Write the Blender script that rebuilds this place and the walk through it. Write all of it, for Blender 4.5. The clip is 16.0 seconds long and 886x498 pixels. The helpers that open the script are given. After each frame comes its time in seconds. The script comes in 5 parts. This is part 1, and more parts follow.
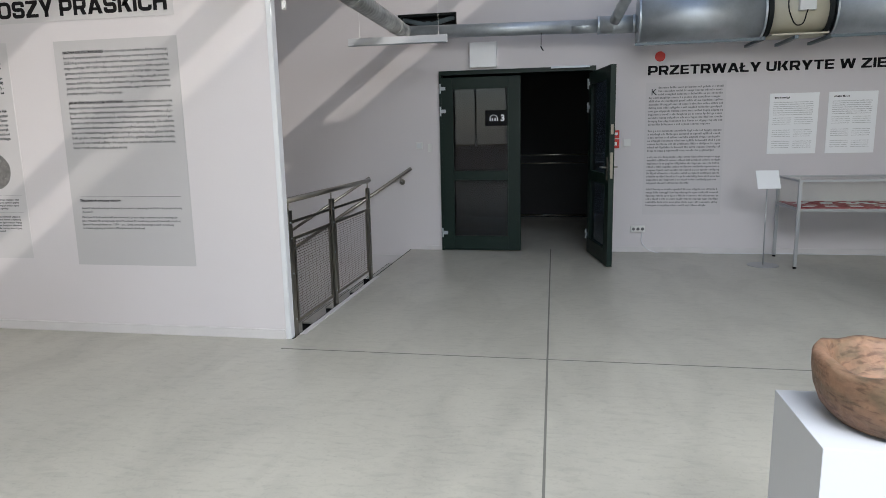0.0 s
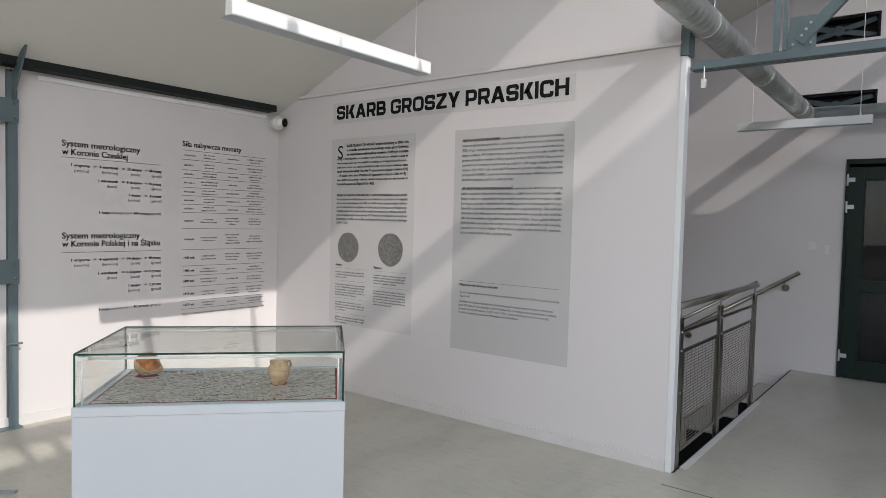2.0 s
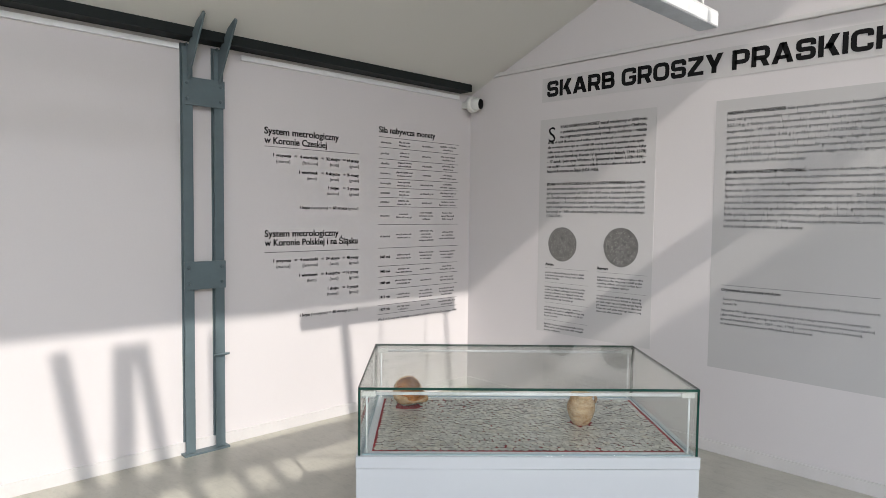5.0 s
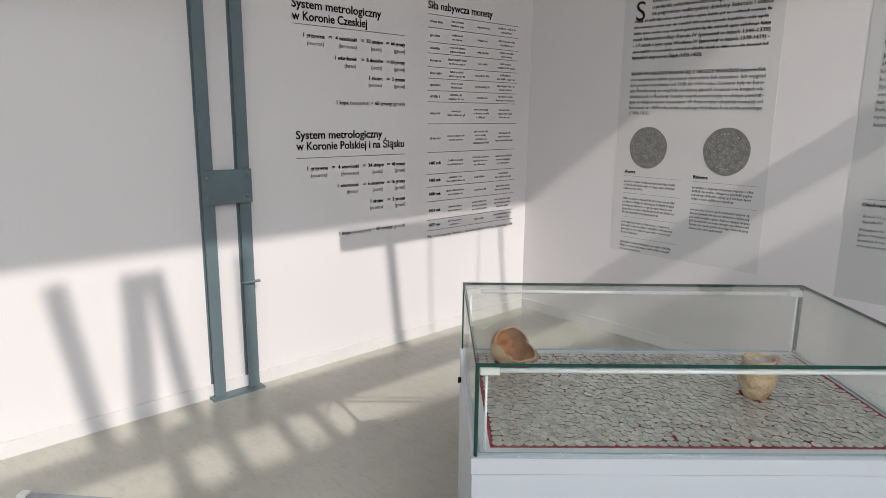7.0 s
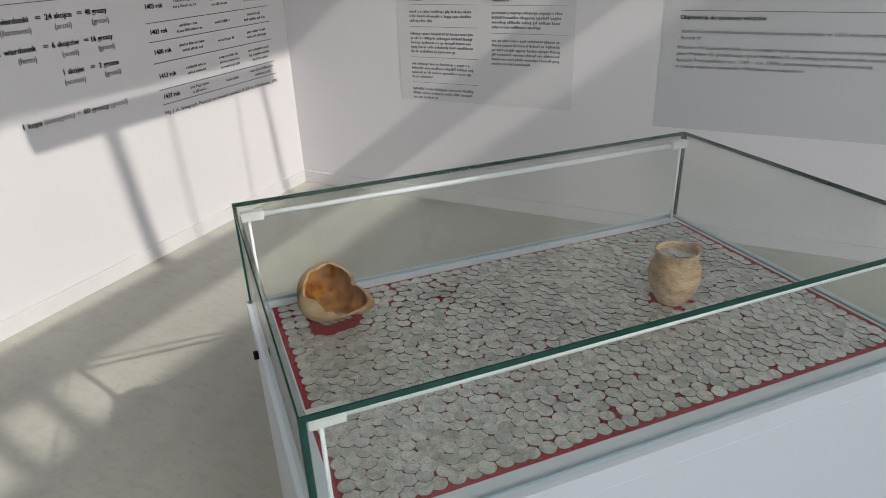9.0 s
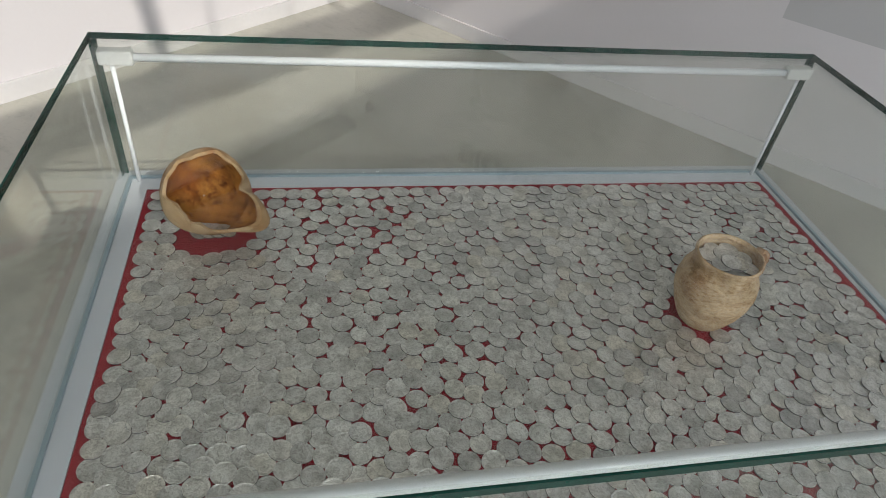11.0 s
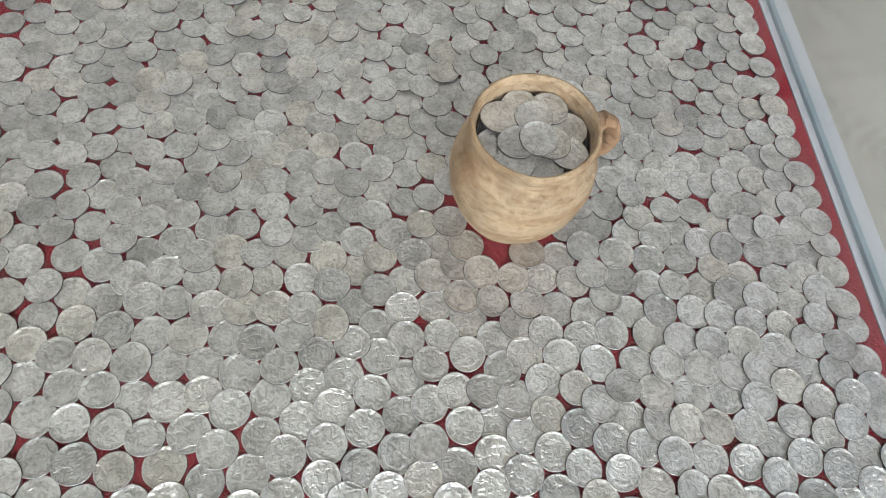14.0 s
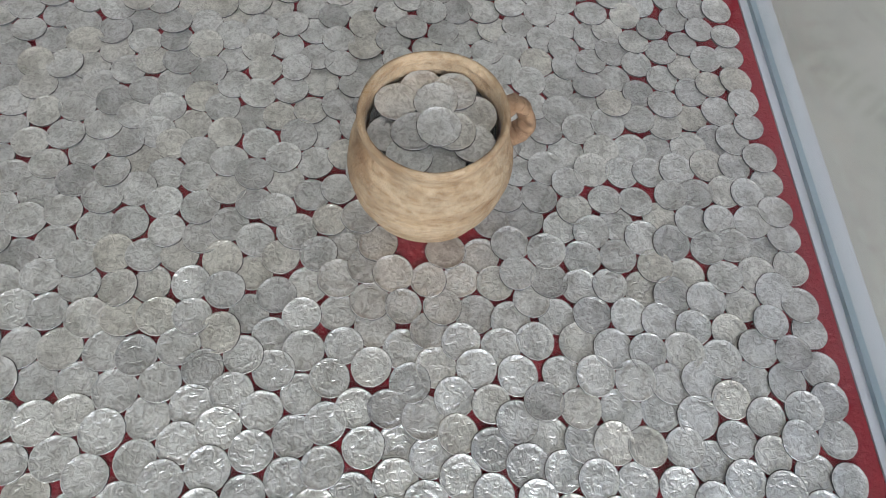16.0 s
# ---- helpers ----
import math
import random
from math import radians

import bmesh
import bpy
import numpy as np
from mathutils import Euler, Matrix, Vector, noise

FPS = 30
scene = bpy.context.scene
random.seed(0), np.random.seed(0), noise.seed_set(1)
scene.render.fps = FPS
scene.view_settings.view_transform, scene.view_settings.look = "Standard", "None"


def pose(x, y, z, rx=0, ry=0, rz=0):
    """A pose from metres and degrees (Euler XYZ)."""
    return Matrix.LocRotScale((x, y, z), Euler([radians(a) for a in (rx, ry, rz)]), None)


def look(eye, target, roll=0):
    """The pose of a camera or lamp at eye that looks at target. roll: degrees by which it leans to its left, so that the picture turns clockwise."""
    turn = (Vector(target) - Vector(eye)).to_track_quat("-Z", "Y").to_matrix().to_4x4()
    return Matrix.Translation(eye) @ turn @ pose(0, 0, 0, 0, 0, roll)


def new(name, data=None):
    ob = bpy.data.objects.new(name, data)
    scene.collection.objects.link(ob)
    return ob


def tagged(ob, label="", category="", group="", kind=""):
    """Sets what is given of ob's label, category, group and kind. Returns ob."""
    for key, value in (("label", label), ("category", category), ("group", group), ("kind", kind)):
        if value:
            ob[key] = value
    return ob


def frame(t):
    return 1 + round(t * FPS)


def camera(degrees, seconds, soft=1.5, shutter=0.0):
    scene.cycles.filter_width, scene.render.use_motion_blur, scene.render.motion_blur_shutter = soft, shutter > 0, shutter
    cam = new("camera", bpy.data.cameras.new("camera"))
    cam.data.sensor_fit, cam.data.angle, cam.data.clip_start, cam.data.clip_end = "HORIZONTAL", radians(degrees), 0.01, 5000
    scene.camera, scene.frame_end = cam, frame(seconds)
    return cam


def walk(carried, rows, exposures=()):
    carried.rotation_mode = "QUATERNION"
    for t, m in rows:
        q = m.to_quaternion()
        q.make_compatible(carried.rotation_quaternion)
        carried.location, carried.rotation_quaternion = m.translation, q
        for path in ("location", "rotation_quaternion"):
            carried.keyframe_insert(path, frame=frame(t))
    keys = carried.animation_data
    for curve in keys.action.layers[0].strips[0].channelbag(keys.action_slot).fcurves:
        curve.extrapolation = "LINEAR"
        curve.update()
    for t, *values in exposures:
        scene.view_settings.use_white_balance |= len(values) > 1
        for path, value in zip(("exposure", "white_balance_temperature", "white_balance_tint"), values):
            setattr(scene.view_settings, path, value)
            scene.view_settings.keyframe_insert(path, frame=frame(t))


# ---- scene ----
cam = camera(68.3, 16.0, soft=0.7)
METRES, EYE, TILT, LEAN, TURN = 5.0, 1.5, 0.0, 0.0, 8.5
PATH = [
    (0, (-0.075, 0.208, 1.396), (-0.441, 2.143, 1.05), -1.2),
    (0.5, (-0.263, 0.324, 1.401), (-0.822, 2.213, 1.056), -0.6),
    (1, (-0.404, 0.474, 1.406), (-1.267, 2.255, 1.116), -0.4),
    (1.5, (-0.542, 0.58, 1.424), (-1.656, 2.234, 1.271), 0.7),
    (2, (-0.743, 0.558, 1.434), (-1.964, 2.14, 1.347), 1.4),
    (2.5, (-0.931, 0.49, 1.441), (-2.193, 2.04, 1.376), 1.6),
    (3, (-1.098, 0.497, 1.422), (-2.406, 2.009, 1.367), 2.3),
    (3.5, (-1.285, 0.524, 1.432), (-2.648, 1.985, 1.37), 2.5),
    (4, (-1.491, 0.474, 1.435), (-2.883, 1.908, 1.358), 2.1),
    (4.5, (-1.698, 0.418, 1.422), (-3.115, 1.827, 1.324), 1.3),
    (5, (-1.884, 0.509, 1.412), (-3.325, 1.891, 1.3), 0.7),
    (5.2, (-1.964, 0.545, 1.427), (-3.409, 1.922, 1.294), 0.8),
    (7.5, (-2.81, 0.836, 1.366), (-4.162, 2.21, 0.834), 1.2),
    (8, (-2.994, 0.943, 1.35), (-4.085, 2.492, 0.71), 0.2),
    (8.5, (-3.093, 1.132, 1.335), (-4.007, 2.753, 0.602), -1.3),
    (9, (-3.154, 1.312, 1.308), (-3.957, 2.93, 0.45), -2.0),
    (9.2, (-3.189, 1.369, 1.299), (-3.964, 2.98, 0.403), -2.0),
    (11.3, (-3.202, 1.849, 1.222), (-4.037, 3.082, -0.12), 8.7),
    (11.5, (-3.195, 1.879, 1.213), (-4.036, 3.072, -0.154), 8.5),
    (12, (-3.203, 2.004, 1.221), (-3.960, 3.108, -0.264), 10.2),
    (12.5, (-3.142, 2.156, 1.193), (-3.841, 3.141, -0.401), 11.5),
    (13, (-3.138, 2.214, 1.148), (-3.724, 3.079, -0.557), 12.8),
    (13.5, (-3.142, 2.255, 1.114), (-3.672, 3.046, -0.645), 12.1),
    (14, (-3.137, 2.297, 1.076), (-3.647, 3.043, -0.709), 11.0),
    (14.5, (-3.128, 2.332, 1.053), (-3.617, 3.036, -0.754), 10.3),
    (15, (-3.117, 2.357, 1.053), (-3.603, 3.049, -0.759), 9.8),
    (15.5, (-3.111, 2.375, 1.051), (-3.593, 3.05, -0.77), 9.4),
    (16, (-3.112, 2.378, 1.046), (-3.587, 3.036, -0.782), 9.3),
]
EXPOSURES = [(t, stops, kelvin, tint) for t, stops, kelvin, tint in (
    (0.0, 0.92, 6500, 10), (2.0, 0.60, 6500, 10), (3.5, 0.64, 6500, 10), (5.0, 0.68, 6500, 10), (7.5, 0.52, 6450, 9), (9.0, 0.42, 6400, 8), (11.5, 0.45, 6450, 8),
    (12.5, 0.95, 6450, 10), (13.0, 1.25, 6400, 12), (14.0, 1.3, 6350, 13), (14.5, 1.2, 6300, 13), (16.0, 1.08, 6150, 15))]
walk(cam, [(t, look(eye, target, roll)) for t, eye, target, roll in PATH], EXPOSURES)

# ---------------------------------------------------------------- world and light
SUN_DIR = Vector((-1.0, 0.21, -0.75)).normalized()
SUN_ELEV = math.asin(-SUN_DIR.z)
world = bpy.data.worlds.new("world")
scene.world = world
world.use_nodes = True
wn = world.node_tree.nodes
sky = wn.new("ShaderNodeTexSky")
sky.sky_type = "NISHITA"
sky.sun_disc = False
sky.sun_elevation = SUN_ELEV
sky.sun_rotation = math.atan2(-SUN_DIR.x, -SUN_DIR.y)
wn["Background"].inputs[1].default_value = 0.12
world.node_tree.links.new(sky.outputs[0], wn["Background"].inputs[0])

sun = new("sun", bpy.data.lights.new("sun", "SUN"))
sun.data.energy = 2.15
sun.data.angle = radians(0.55)
sun.data.color = (1.0, 0.94, 0.86)
sun.matrix_world = look((0, 0, 20), tuple(Vector((0, 0, 20)) + SUN_DIR))

SKY_POWER = 1500.0
# power of the fill lamps in the added windows
FILL_POWER = 110.0


def area_lamp(name, eye, target, sx, sy, power, colour=(0.93, 0.96, 1.0)):
    ob = new(name, bpy.data.lights.new(name, "AREA"))
    ob.data.shape, ob.data.size, ob.data.size_y = "RECTANGLE", sx, sy
    ob.data.energy, ob.data.color = power, colour
    ob.matrix_world = look(eye, target)
    return ob


# ---------------------------------------------------------------- materials
def principled(name, base, rough=0.6, metal=0.0, var=0.06, scale=3.0, fine=60.0, bump=0.05, dist=0.004, spec=0.5):
    m = bpy.data.materials.new(name)
    m.use_nodes = True
    nt = m.node_tree
    n, l = nt.nodes, nt.links
    b = n["Principled BSDF"]
    tc = n.new("ShaderNodeTexCoord")
    big = n.new("ShaderNodeTexNoise")
    big.inputs["Scale"].default_value = scale
    big.inputs["Detail"].default_value = 6
    small = n.new("ShaderNodeTexNoise")
    small.inputs["Scale"].default_value = fine
    small.inputs["Detail"].default_value = 3
    l.new(tc.outputs["Object"], big.inputs["Vector"])
    l.new(tc.outputs["Object"], small.inputs["Vector"])
    add = n.new("ShaderNodeMath")
    add.operation = "MULTIPLY_ADD"
    l.new(small.outputs["Fac"], add.inputs[0])
    add.inputs[1].default_value = 0.35
    l.new(big.outputs["Fac"], add.inputs[2])
    ramp = n.new("ShaderNodeValToRGB")
    ramp.color_ramp.elements[0].position = 0.35
    ramp.color_ramp.elements[1].position = 1.0
    ramp.color_ramp.elements[0].color = (*[c * (1 - var) for c in base], 1)
    ramp.color_ramp.elements[1].color = (*[min(1, c * (1 + var)) for c in base], 1)
    l.new(add.outputs[0], ramp.inputs[0])
    l.new(ramp.outputs[0], b.inputs["Base Color"])
    mr = n.new("ShaderNodeMapRange")
    mr.inputs["To Min"].default_value = max(0.02, rough * 0.85)
    mr.inputs["To Max"].default_value = min(1, rough * 1.15)
    l.new(big.outputs["Fac"], mr.inputs["Value"])
    l.new(mr.outputs[0], b.inputs["Roughness"])
    b.inputs["Metallic"].default_value = metal
    b.inputs["Specular IOR Level"].default_value = spec
    if bump:
        bp = n.new("ShaderNodeBump")
        bp.inputs["Strength"].default_value = bump
        bp.inputs["Distance"].default_value = dist
        l.new(small.outputs["Fac"], bp.inputs["Height"])
        l.new(bp.outputs[0], b.inputs["Normal"])
    return m


def clear_glass(name, colour, rough=0.0):
    m = bpy.data.materials.new(name)
    m.use_nodes = True
    n, l = m.node_tree.nodes, m.node_tree.links
    for x in list(n):
        n.remove(x)
    out = n.new("ShaderNodeOutputMaterial")
    mix = n.new("ShaderNodeMixShader")
    tr = n.new("ShaderNodeBsdfTransparent")
    tr.inputs[0].default_value = (*colour, 1)
    gl = n.new("ShaderNodeBsdfGlossy")
    gl.inputs["Roughness"].default_value = rough
    lw = n.new("ShaderNodeLayerWeight")
    lw.inputs[0].default_value = 0.5
    pw = n.new("ShaderNodeMath")
    pw.operation = "POWER"
    l.new(lw.outputs["Facing"], pw.inputs[0])
    pw.inputs[1].default_value = 5.0
    fr = n.new("ShaderNodeMath")
    fr.operation = "MULTIPLY_ADD"
    l.new(pw.outputs[0], fr.inputs[0])
    fr.inputs[1].default_value, fr.inputs[2].default_value = 0.85, 0.035
    l.new(fr.outputs[0], mix.inputs[0])
    l.new(tr.outputs[0], mix.inputs[1])
    l.new(gl.outputs[0], mix.inputs[2])
    l.new(mix.outputs[0], out.inputs[0])
    return m


def concrete(name):
    m = principled(name, (0.40, 0.388, 0.338), 0.36, var=0.07, scale=0.7, fine=16, bump=0.02)
    n, l = m.node_tree.nodes, m.node_tree.links
    b = n["Principled BSDF"]
    base = b.inputs["Base Color"].links[0].from_socket
    tc = n.new("ShaderNodeTexCoord")
    cur = base
    for scale, stretch, lo, hi, dark in ((2.6, (1.0, 0.45, 1.0), 0.42, 0.72, 0.86), (9.0, (1.0, 3.0, 1.0), 0.50, 0.70, 0.93), (55.0, (1, 1, 1), 0.55, 0.75, 0.90)):
        mp = n.new("ShaderNodeMapping")
        mp.inputs["Scale"].default_value = stretch
        l.new(tc.outputs["Object"], mp.inputs["Vector"])
        t = n.new("ShaderNodeTexNoise")
        t.inputs["Scale"].default_value, t.inputs["Detail"].default_value, t.inputs["Distortion"].default_value = scale, 7, 0.8
        l.new(mp.outputs[0], t.inputs["Vector"])
        r = n.new("ShaderNodeMapRange")
        r.inputs["From Min"].default_value, r.inputs["From Max"].default_value = lo, hi
        r.inputs["To Min"].default_value, r.inputs["To Max"].default_value = 1.04, dark
        l.new(t.outputs["Fac"], r.inputs["Value"])
        mx = n.new("ShaderNodeVectorMath")
        mx.operation = "SCALE"
        l.new(cur, mx.inputs[0])
        l.new(r.outputs[0], mx.inputs["Scale"])
        cur = mx.outputs[0]
    l.new(cur, b.inputs["Base Color"])
    return m


def stained(m, layers):
    """Lays soft-edged stains over a material: scale, where they begin and end, their tint, stretch."""
    n, l = m.node_tree.nodes, m.node_tree.links
    b = n["Principled BSDF"]
    src = b.inputs["Base Color"].links[0].from_socket
    tc = n.new("ShaderNodeTexCoord")
    for scale, lo, hi, tint, stretch in layers:
        mp = n.new("ShaderNodeMapping")
        mp.inputs["Scale"].default_value = stretch
        l.new(tc.outputs["Object"], mp.inputs["Vector"])
        t = n.new("ShaderNodeTexNoise")
        t.inputs["Scale"].default_value, t.inputs["Detail"].default_value = scale, 8
        t.inputs["Distortion"].default_value = 0.6
        l.new(mp.outputs[0], t.inputs["Vector"])
        r = n.new("ShaderNodeValToRGB")
        r.color_ramp.elements[0].position, r.color_ramp.elements[0].color = lo, (1.0, 1.0, 1.0, 1)
        r.color_ramp.elements[1].position, r.color_ramp.elements[1].color = hi, (*tint, 1)
        l.new(t.outputs["Fac"], r.inputs[0])
        mx = n.new("ShaderNodeMix")
        mx.data_type, mx.blend_type = "RGBA", "MULTIPLY"
        mx.inputs[0].default_value = 1.0
        l.new(src, mx.inputs[6])
        l.new(r.outputs[0], mx.inputs[7])
        src = mx.outputs[2]
    l.new(src, b.inputs["Base Color"])
    return m


WALL = principled("wall paint", (0.62, 0.59, 0.60), 0.75, var=0.025, scale=1.2, fine=90, bump=0.10, dist=0.002)
CEIL = principled("ceiling paint", (0.66, 0.65, 0.61), 0.8, var=0.02, scale=1.0, fine=70, bump=0.05)
FLOOR = concrete("sealed concrete")
PAPER = principled("white printed board", (0.84, 0.85, 0.86), 0.5, var=0.01)
KERB = principled("cement edging", (0.47, 0.46, 0.43), 0.7, var=0.08)
SKIRT = principled("skirting paint", (0.60, 0.58, 0.58), 0.6, var=0.06, scale=6)
STEEL = principled("painted structural steel", (0.10, 0.135, 0.15), 0.45, var=0.12, scale=8)
DARKSTEEL = principled("dark painted steel", (0.012, 0.015, 0.015), 0.6, var=0.15, spec=0.2)
GALV = principled("galvanised sheet", (0.46, 0.50, 0.53), 0.46, metal=0.7, var=0.14, scale=9, fine=50)
STAINLESS = principled("brushed stainless", (0.30, 0.28, 0.245), 0.3, metal=1.0, var=0.1, fine=150)
GREEN = principled("dark green lacquer", (0.005, 0.016, 0.012), 0.4, var=0.1, spec=0.25)
WHITE = principled("white laminate", (0.52, 0.54, 0.575), 0.4, var=0.015)
WHITEMETAL = principled("white powder coat", (0.66, 0.67, 0.69), 0.4, var=0.03)
DIFFUSER = principled("white diffuser", (0.80, 0.82, 0.84), 0.3, var=0.01)
# black that paints in the darkness of voids; also colours the stair nosings
BLACK = principled("black for void shade and nosings", (0.006, 0.006, 0.007), 0.9, var=0.1)
# near-black that paints in the darkness of unlit depths
UNLIT = principled("near-black for unlit depth", (0.03, 0.03, 0.032), 0.9, var=0.1)
INK = principled("black lettering", (0.010, 0.010, 0.011), 0.85, var=0.05, bump=0, spec=0.15)
GREYINK = principled("grey lettering", (0.13, 0.13, 0.135), 0.7, var=0.05, bump=0)
PANEL = principled("grey print film", (0.475, 0.465, 0.47), 0.7, var=0.02)
PANEL2 = principled("light grey print film", (0.54, 0.525, 0.53), 0.7, var=0.02)
CLOTH = principled("crimson cloth", (0.26, 0.012, 0.022), 0.85, var=0.15, scale=12, fine=300, bump=0.3)
RED = principled("red paint", (0.55, 0.03, 0.02), 0.5)
GLASS = clear_glass("clear glass", (0.976, 0.986, 0.973))
DOORGLASS = clear_glass("tinted door glass", (0.20, 0.24, 0.28))
GLASSEDGE = principled("green glass edge", (0.005, 0.045, 0.033), 0.25, var=0.5, scale=20, spec=0.35)
PLASTIC = principled("white plastic", (0.68, 0.68, 0.66), 0.4)


# ---------------------------------------------------------------- mesh helpers
def thing(name, label, category, at=(0, 0, 0), rz=0.0, group=""):
    ob = new(name)
    ob.empty_display_size = 0.1
    ob.matrix_basis = pose(*at, 0, 0, rz)
    return tagged(ob, label, category, group)


def mesh_of(name, bm, material, smooth=False):
    me = bpy.data.meshes.new(name)
    bm.to_mesh(me)
    bm.free()
    me.materials.append(material)
    if smooth:
        for p in me.polygons:
            p.use_smooth = True
    return me


def part(name, bm, material, parent=None, label="", smooth=False, at=None):
    ob = new(name, mesh_of(name, bm, material, smooth))
    if parent is not None:
        ob.parent = parent
    if at is not None:
        ob.matrix_basis = at
    if label:
        ob["label"] = label
    return ob


def solid(name, bm, material, label, category="", kind="", smooth=False, at=None, group=""):
    ob = part(name, bm, material, None, "", smooth, at)
    return tagged(ob, label, category, group, kind)


def add_box(bm, lo, hi, bevel=0.0, m=None):
    x0, y0, z0 = lo
    x1, y1, z1 = hi
    vs = [bm.verts.new(p) for p in ((x0, y0, z0), (x1, y0, z0), (x1, y1, z0), (x0, y1, z0), (x0, y0, z1), (x1, y0, z1), (x1, y1, z1), (x0, y1, z1))]
    fs = [bm.faces.new([vs[i] for i in f]) for f in ((0, 3, 2, 1), (4, 5, 6, 7), (0, 1, 5, 4), (1, 2, 6, 5), (2, 3, 7, 6), (3, 0, 4, 7))]
    if m is not None:
        bmesh.ops.transform(bm, matrix=m, verts=vs)
    if bevel:
        es = list({e for f in fs for e in f.edges})
        bmesh.ops.bevel(bm, geom=es, offset=bevel, segments=2, affect="EDGES", profile=0.6)
    return bm


def box(lo, hi, bevel=0.0, m=None):
    return add_box(bmesh.new(), lo, hi, bevel, m)


def add_tube(bm, a, b, r, seg=16, r2=None):
    a, b = Vector(a), Vector(b)
    d = b - a
    m = Matrix.Translation((a + b) / 2) @ d.to_track_quat("Z", "Y").to_matrix().to_4x4()
    bmesh.ops.create_cone(bm, cap_ends=True, segments=seg, radius1=r, radius2=r if r2 is None else r2, depth=d.length, matrix=m)
    return bm


def tube(a, b, r, seg=16, r2=None):
    return add_tube(bmesh.new(), a, b, r, seg, r2)


def add_bar(bm, a, b, w, h, bevel=0.0, up=(0, 0, 1)):
    """A rectangular bar from a to b, w across and h along up."""
    a, b = Vector(a), Vector(b)
    d = (b - a)
    z = d.normalized()
    y = (Vector(up) - z * z.dot(Vector(up))).normalized()
    x = y.cross(z)
    m = Matrix((x, y, z)).transposed().to_4x4()
    m.translation = a
    return add_box(bm, (-w / 2, -h / 2, 0), (w / 2, h / 2, d.length), bevel, m)


def lathe(profile, seg=48, wobble=None):
    bm = bmesh.new()
    rings = []
    for k, (r, z) in enumerate(profile):
        ring = []
        for i in range(seg):
            a = 2 * math.pi * i / seg
            rr = r * (1 + (wobble(a, z) if wobble else 0))
            ring.append(bm.verts.new((rr * math.cos(a), rr * math.sin(a), z)))
        rings.append(ring)
    for a, b in zip(rings, rings[1:]):
        for i in range(seg):
            j = (i + 1) % seg
            bm.faces.new((a[i], a[j], b[j], b[i]))
    return bm, rings


def letters(name, text, size, material, m, parent=None, label="", bold=0.0, width=None, align="LEFT", depth=0.0008, squash=1.0):
    cu = bpy.data.curves.new(name, "FONT")
    cu.body, cu.size, cu.align_x = text, size, align
    cu.offset, cu.extrude = bold, depth
    cu.resolution_u = 3
    tmp = new(name, cu)
    bpy.context.view_layer.update()
    me = bpy.data.meshes.new_from_object(tmp)
    bpy.data.objects.remove(tmp)
    xs = [v.co.x for v in me.vertices]
    if width and xs:
        s = width / (max(xs) - min(xs))
        x0 = min(xs)
        for v in me.vertices:
            v.co.x = (v.co.x - x0) * s
    me.materials.clear()
    me.materials.append(material)
    ob = new(name, me)
    ob.matrix_basis = m
    if parent is not None:
        ob.parent = parent
    if label:
        ob["label"] = label
    return ob


# ---------------------------------------------------------------- structure
XL, YP, YD, XE, XF, YB, XR = -5.58, 4.346, 7.975, -1.99, -1.94, -6.0, 8.0
EAVE, SLOPE = 2.50, 0.43
X_GLAZE, X_RIDGE, X_GLAZE_EAST = -0.58, 1.40, 2.15
T = 0.2


def roof_z(x):
    return 2.506 + SLOPE * (x + 5.224) if x < X_RIDGE else 2.506 + SLOPE * (X_RIDGE + 5.224) - SLOPE * (x - X_RIDGE)


bm = bmesh.new()
add_box(bm, (XL - T, YB - T, -0.3), (XR + T, YP, 0))
add_box(bm, (XF, YP, -0.3), (XR + T, YD + 3.2, 0))
solid("floor", bm, FLOOR, "grey-green sealed concrete floor with fine joints", "floor", "structure")
# stairwell depth: its shade is put into the black colour
solid("floor_lower", box((XL - T, YP, -2.9), (XF, YD + 0.3, -2.7)), BLACK, "lower floor below the stairwell, coloured black for its shade", "floor", "structure")
solid("stairwell_face", box((XF, YP, -2.7), (XF + 0.2, YD, -0.301)), BLACK, "stairwell side under the floor edge, coloured black for its shade", "wall", "structure")
solid("floor_joint", box((-0.006, YB, 0.0), (0.006, YD + 0.1, 0.0015), 0, pose(-0.10, 0, 0) @ pose(0, 0, 0, 0, 0, 1.0)), principled("joint filler", (0.17, 0.17, 0.15), 0.8), "thin dark saw-cut floor joint", "joint", "structure")
solid("floor_joint", box((XF, 4.139, 0.0), (XR, 4.148, 0.0015)), bpy.data.materials["joint filler"], "thin dark saw-cut floor joint", "joint", "structure")
solid("wall_west", box((XL - T, YB - T, 0), (XL, YD + T, 2.55)), WALL, "pale lavender-grey painted wall", "wall", "structure")
solid("wall_partition", box((XL, YP, -2.7), (XE, YP + 0.06, 2.46)), WALL, "pale lavender-grey partition wall with exhibition texts", "wall", "structure")


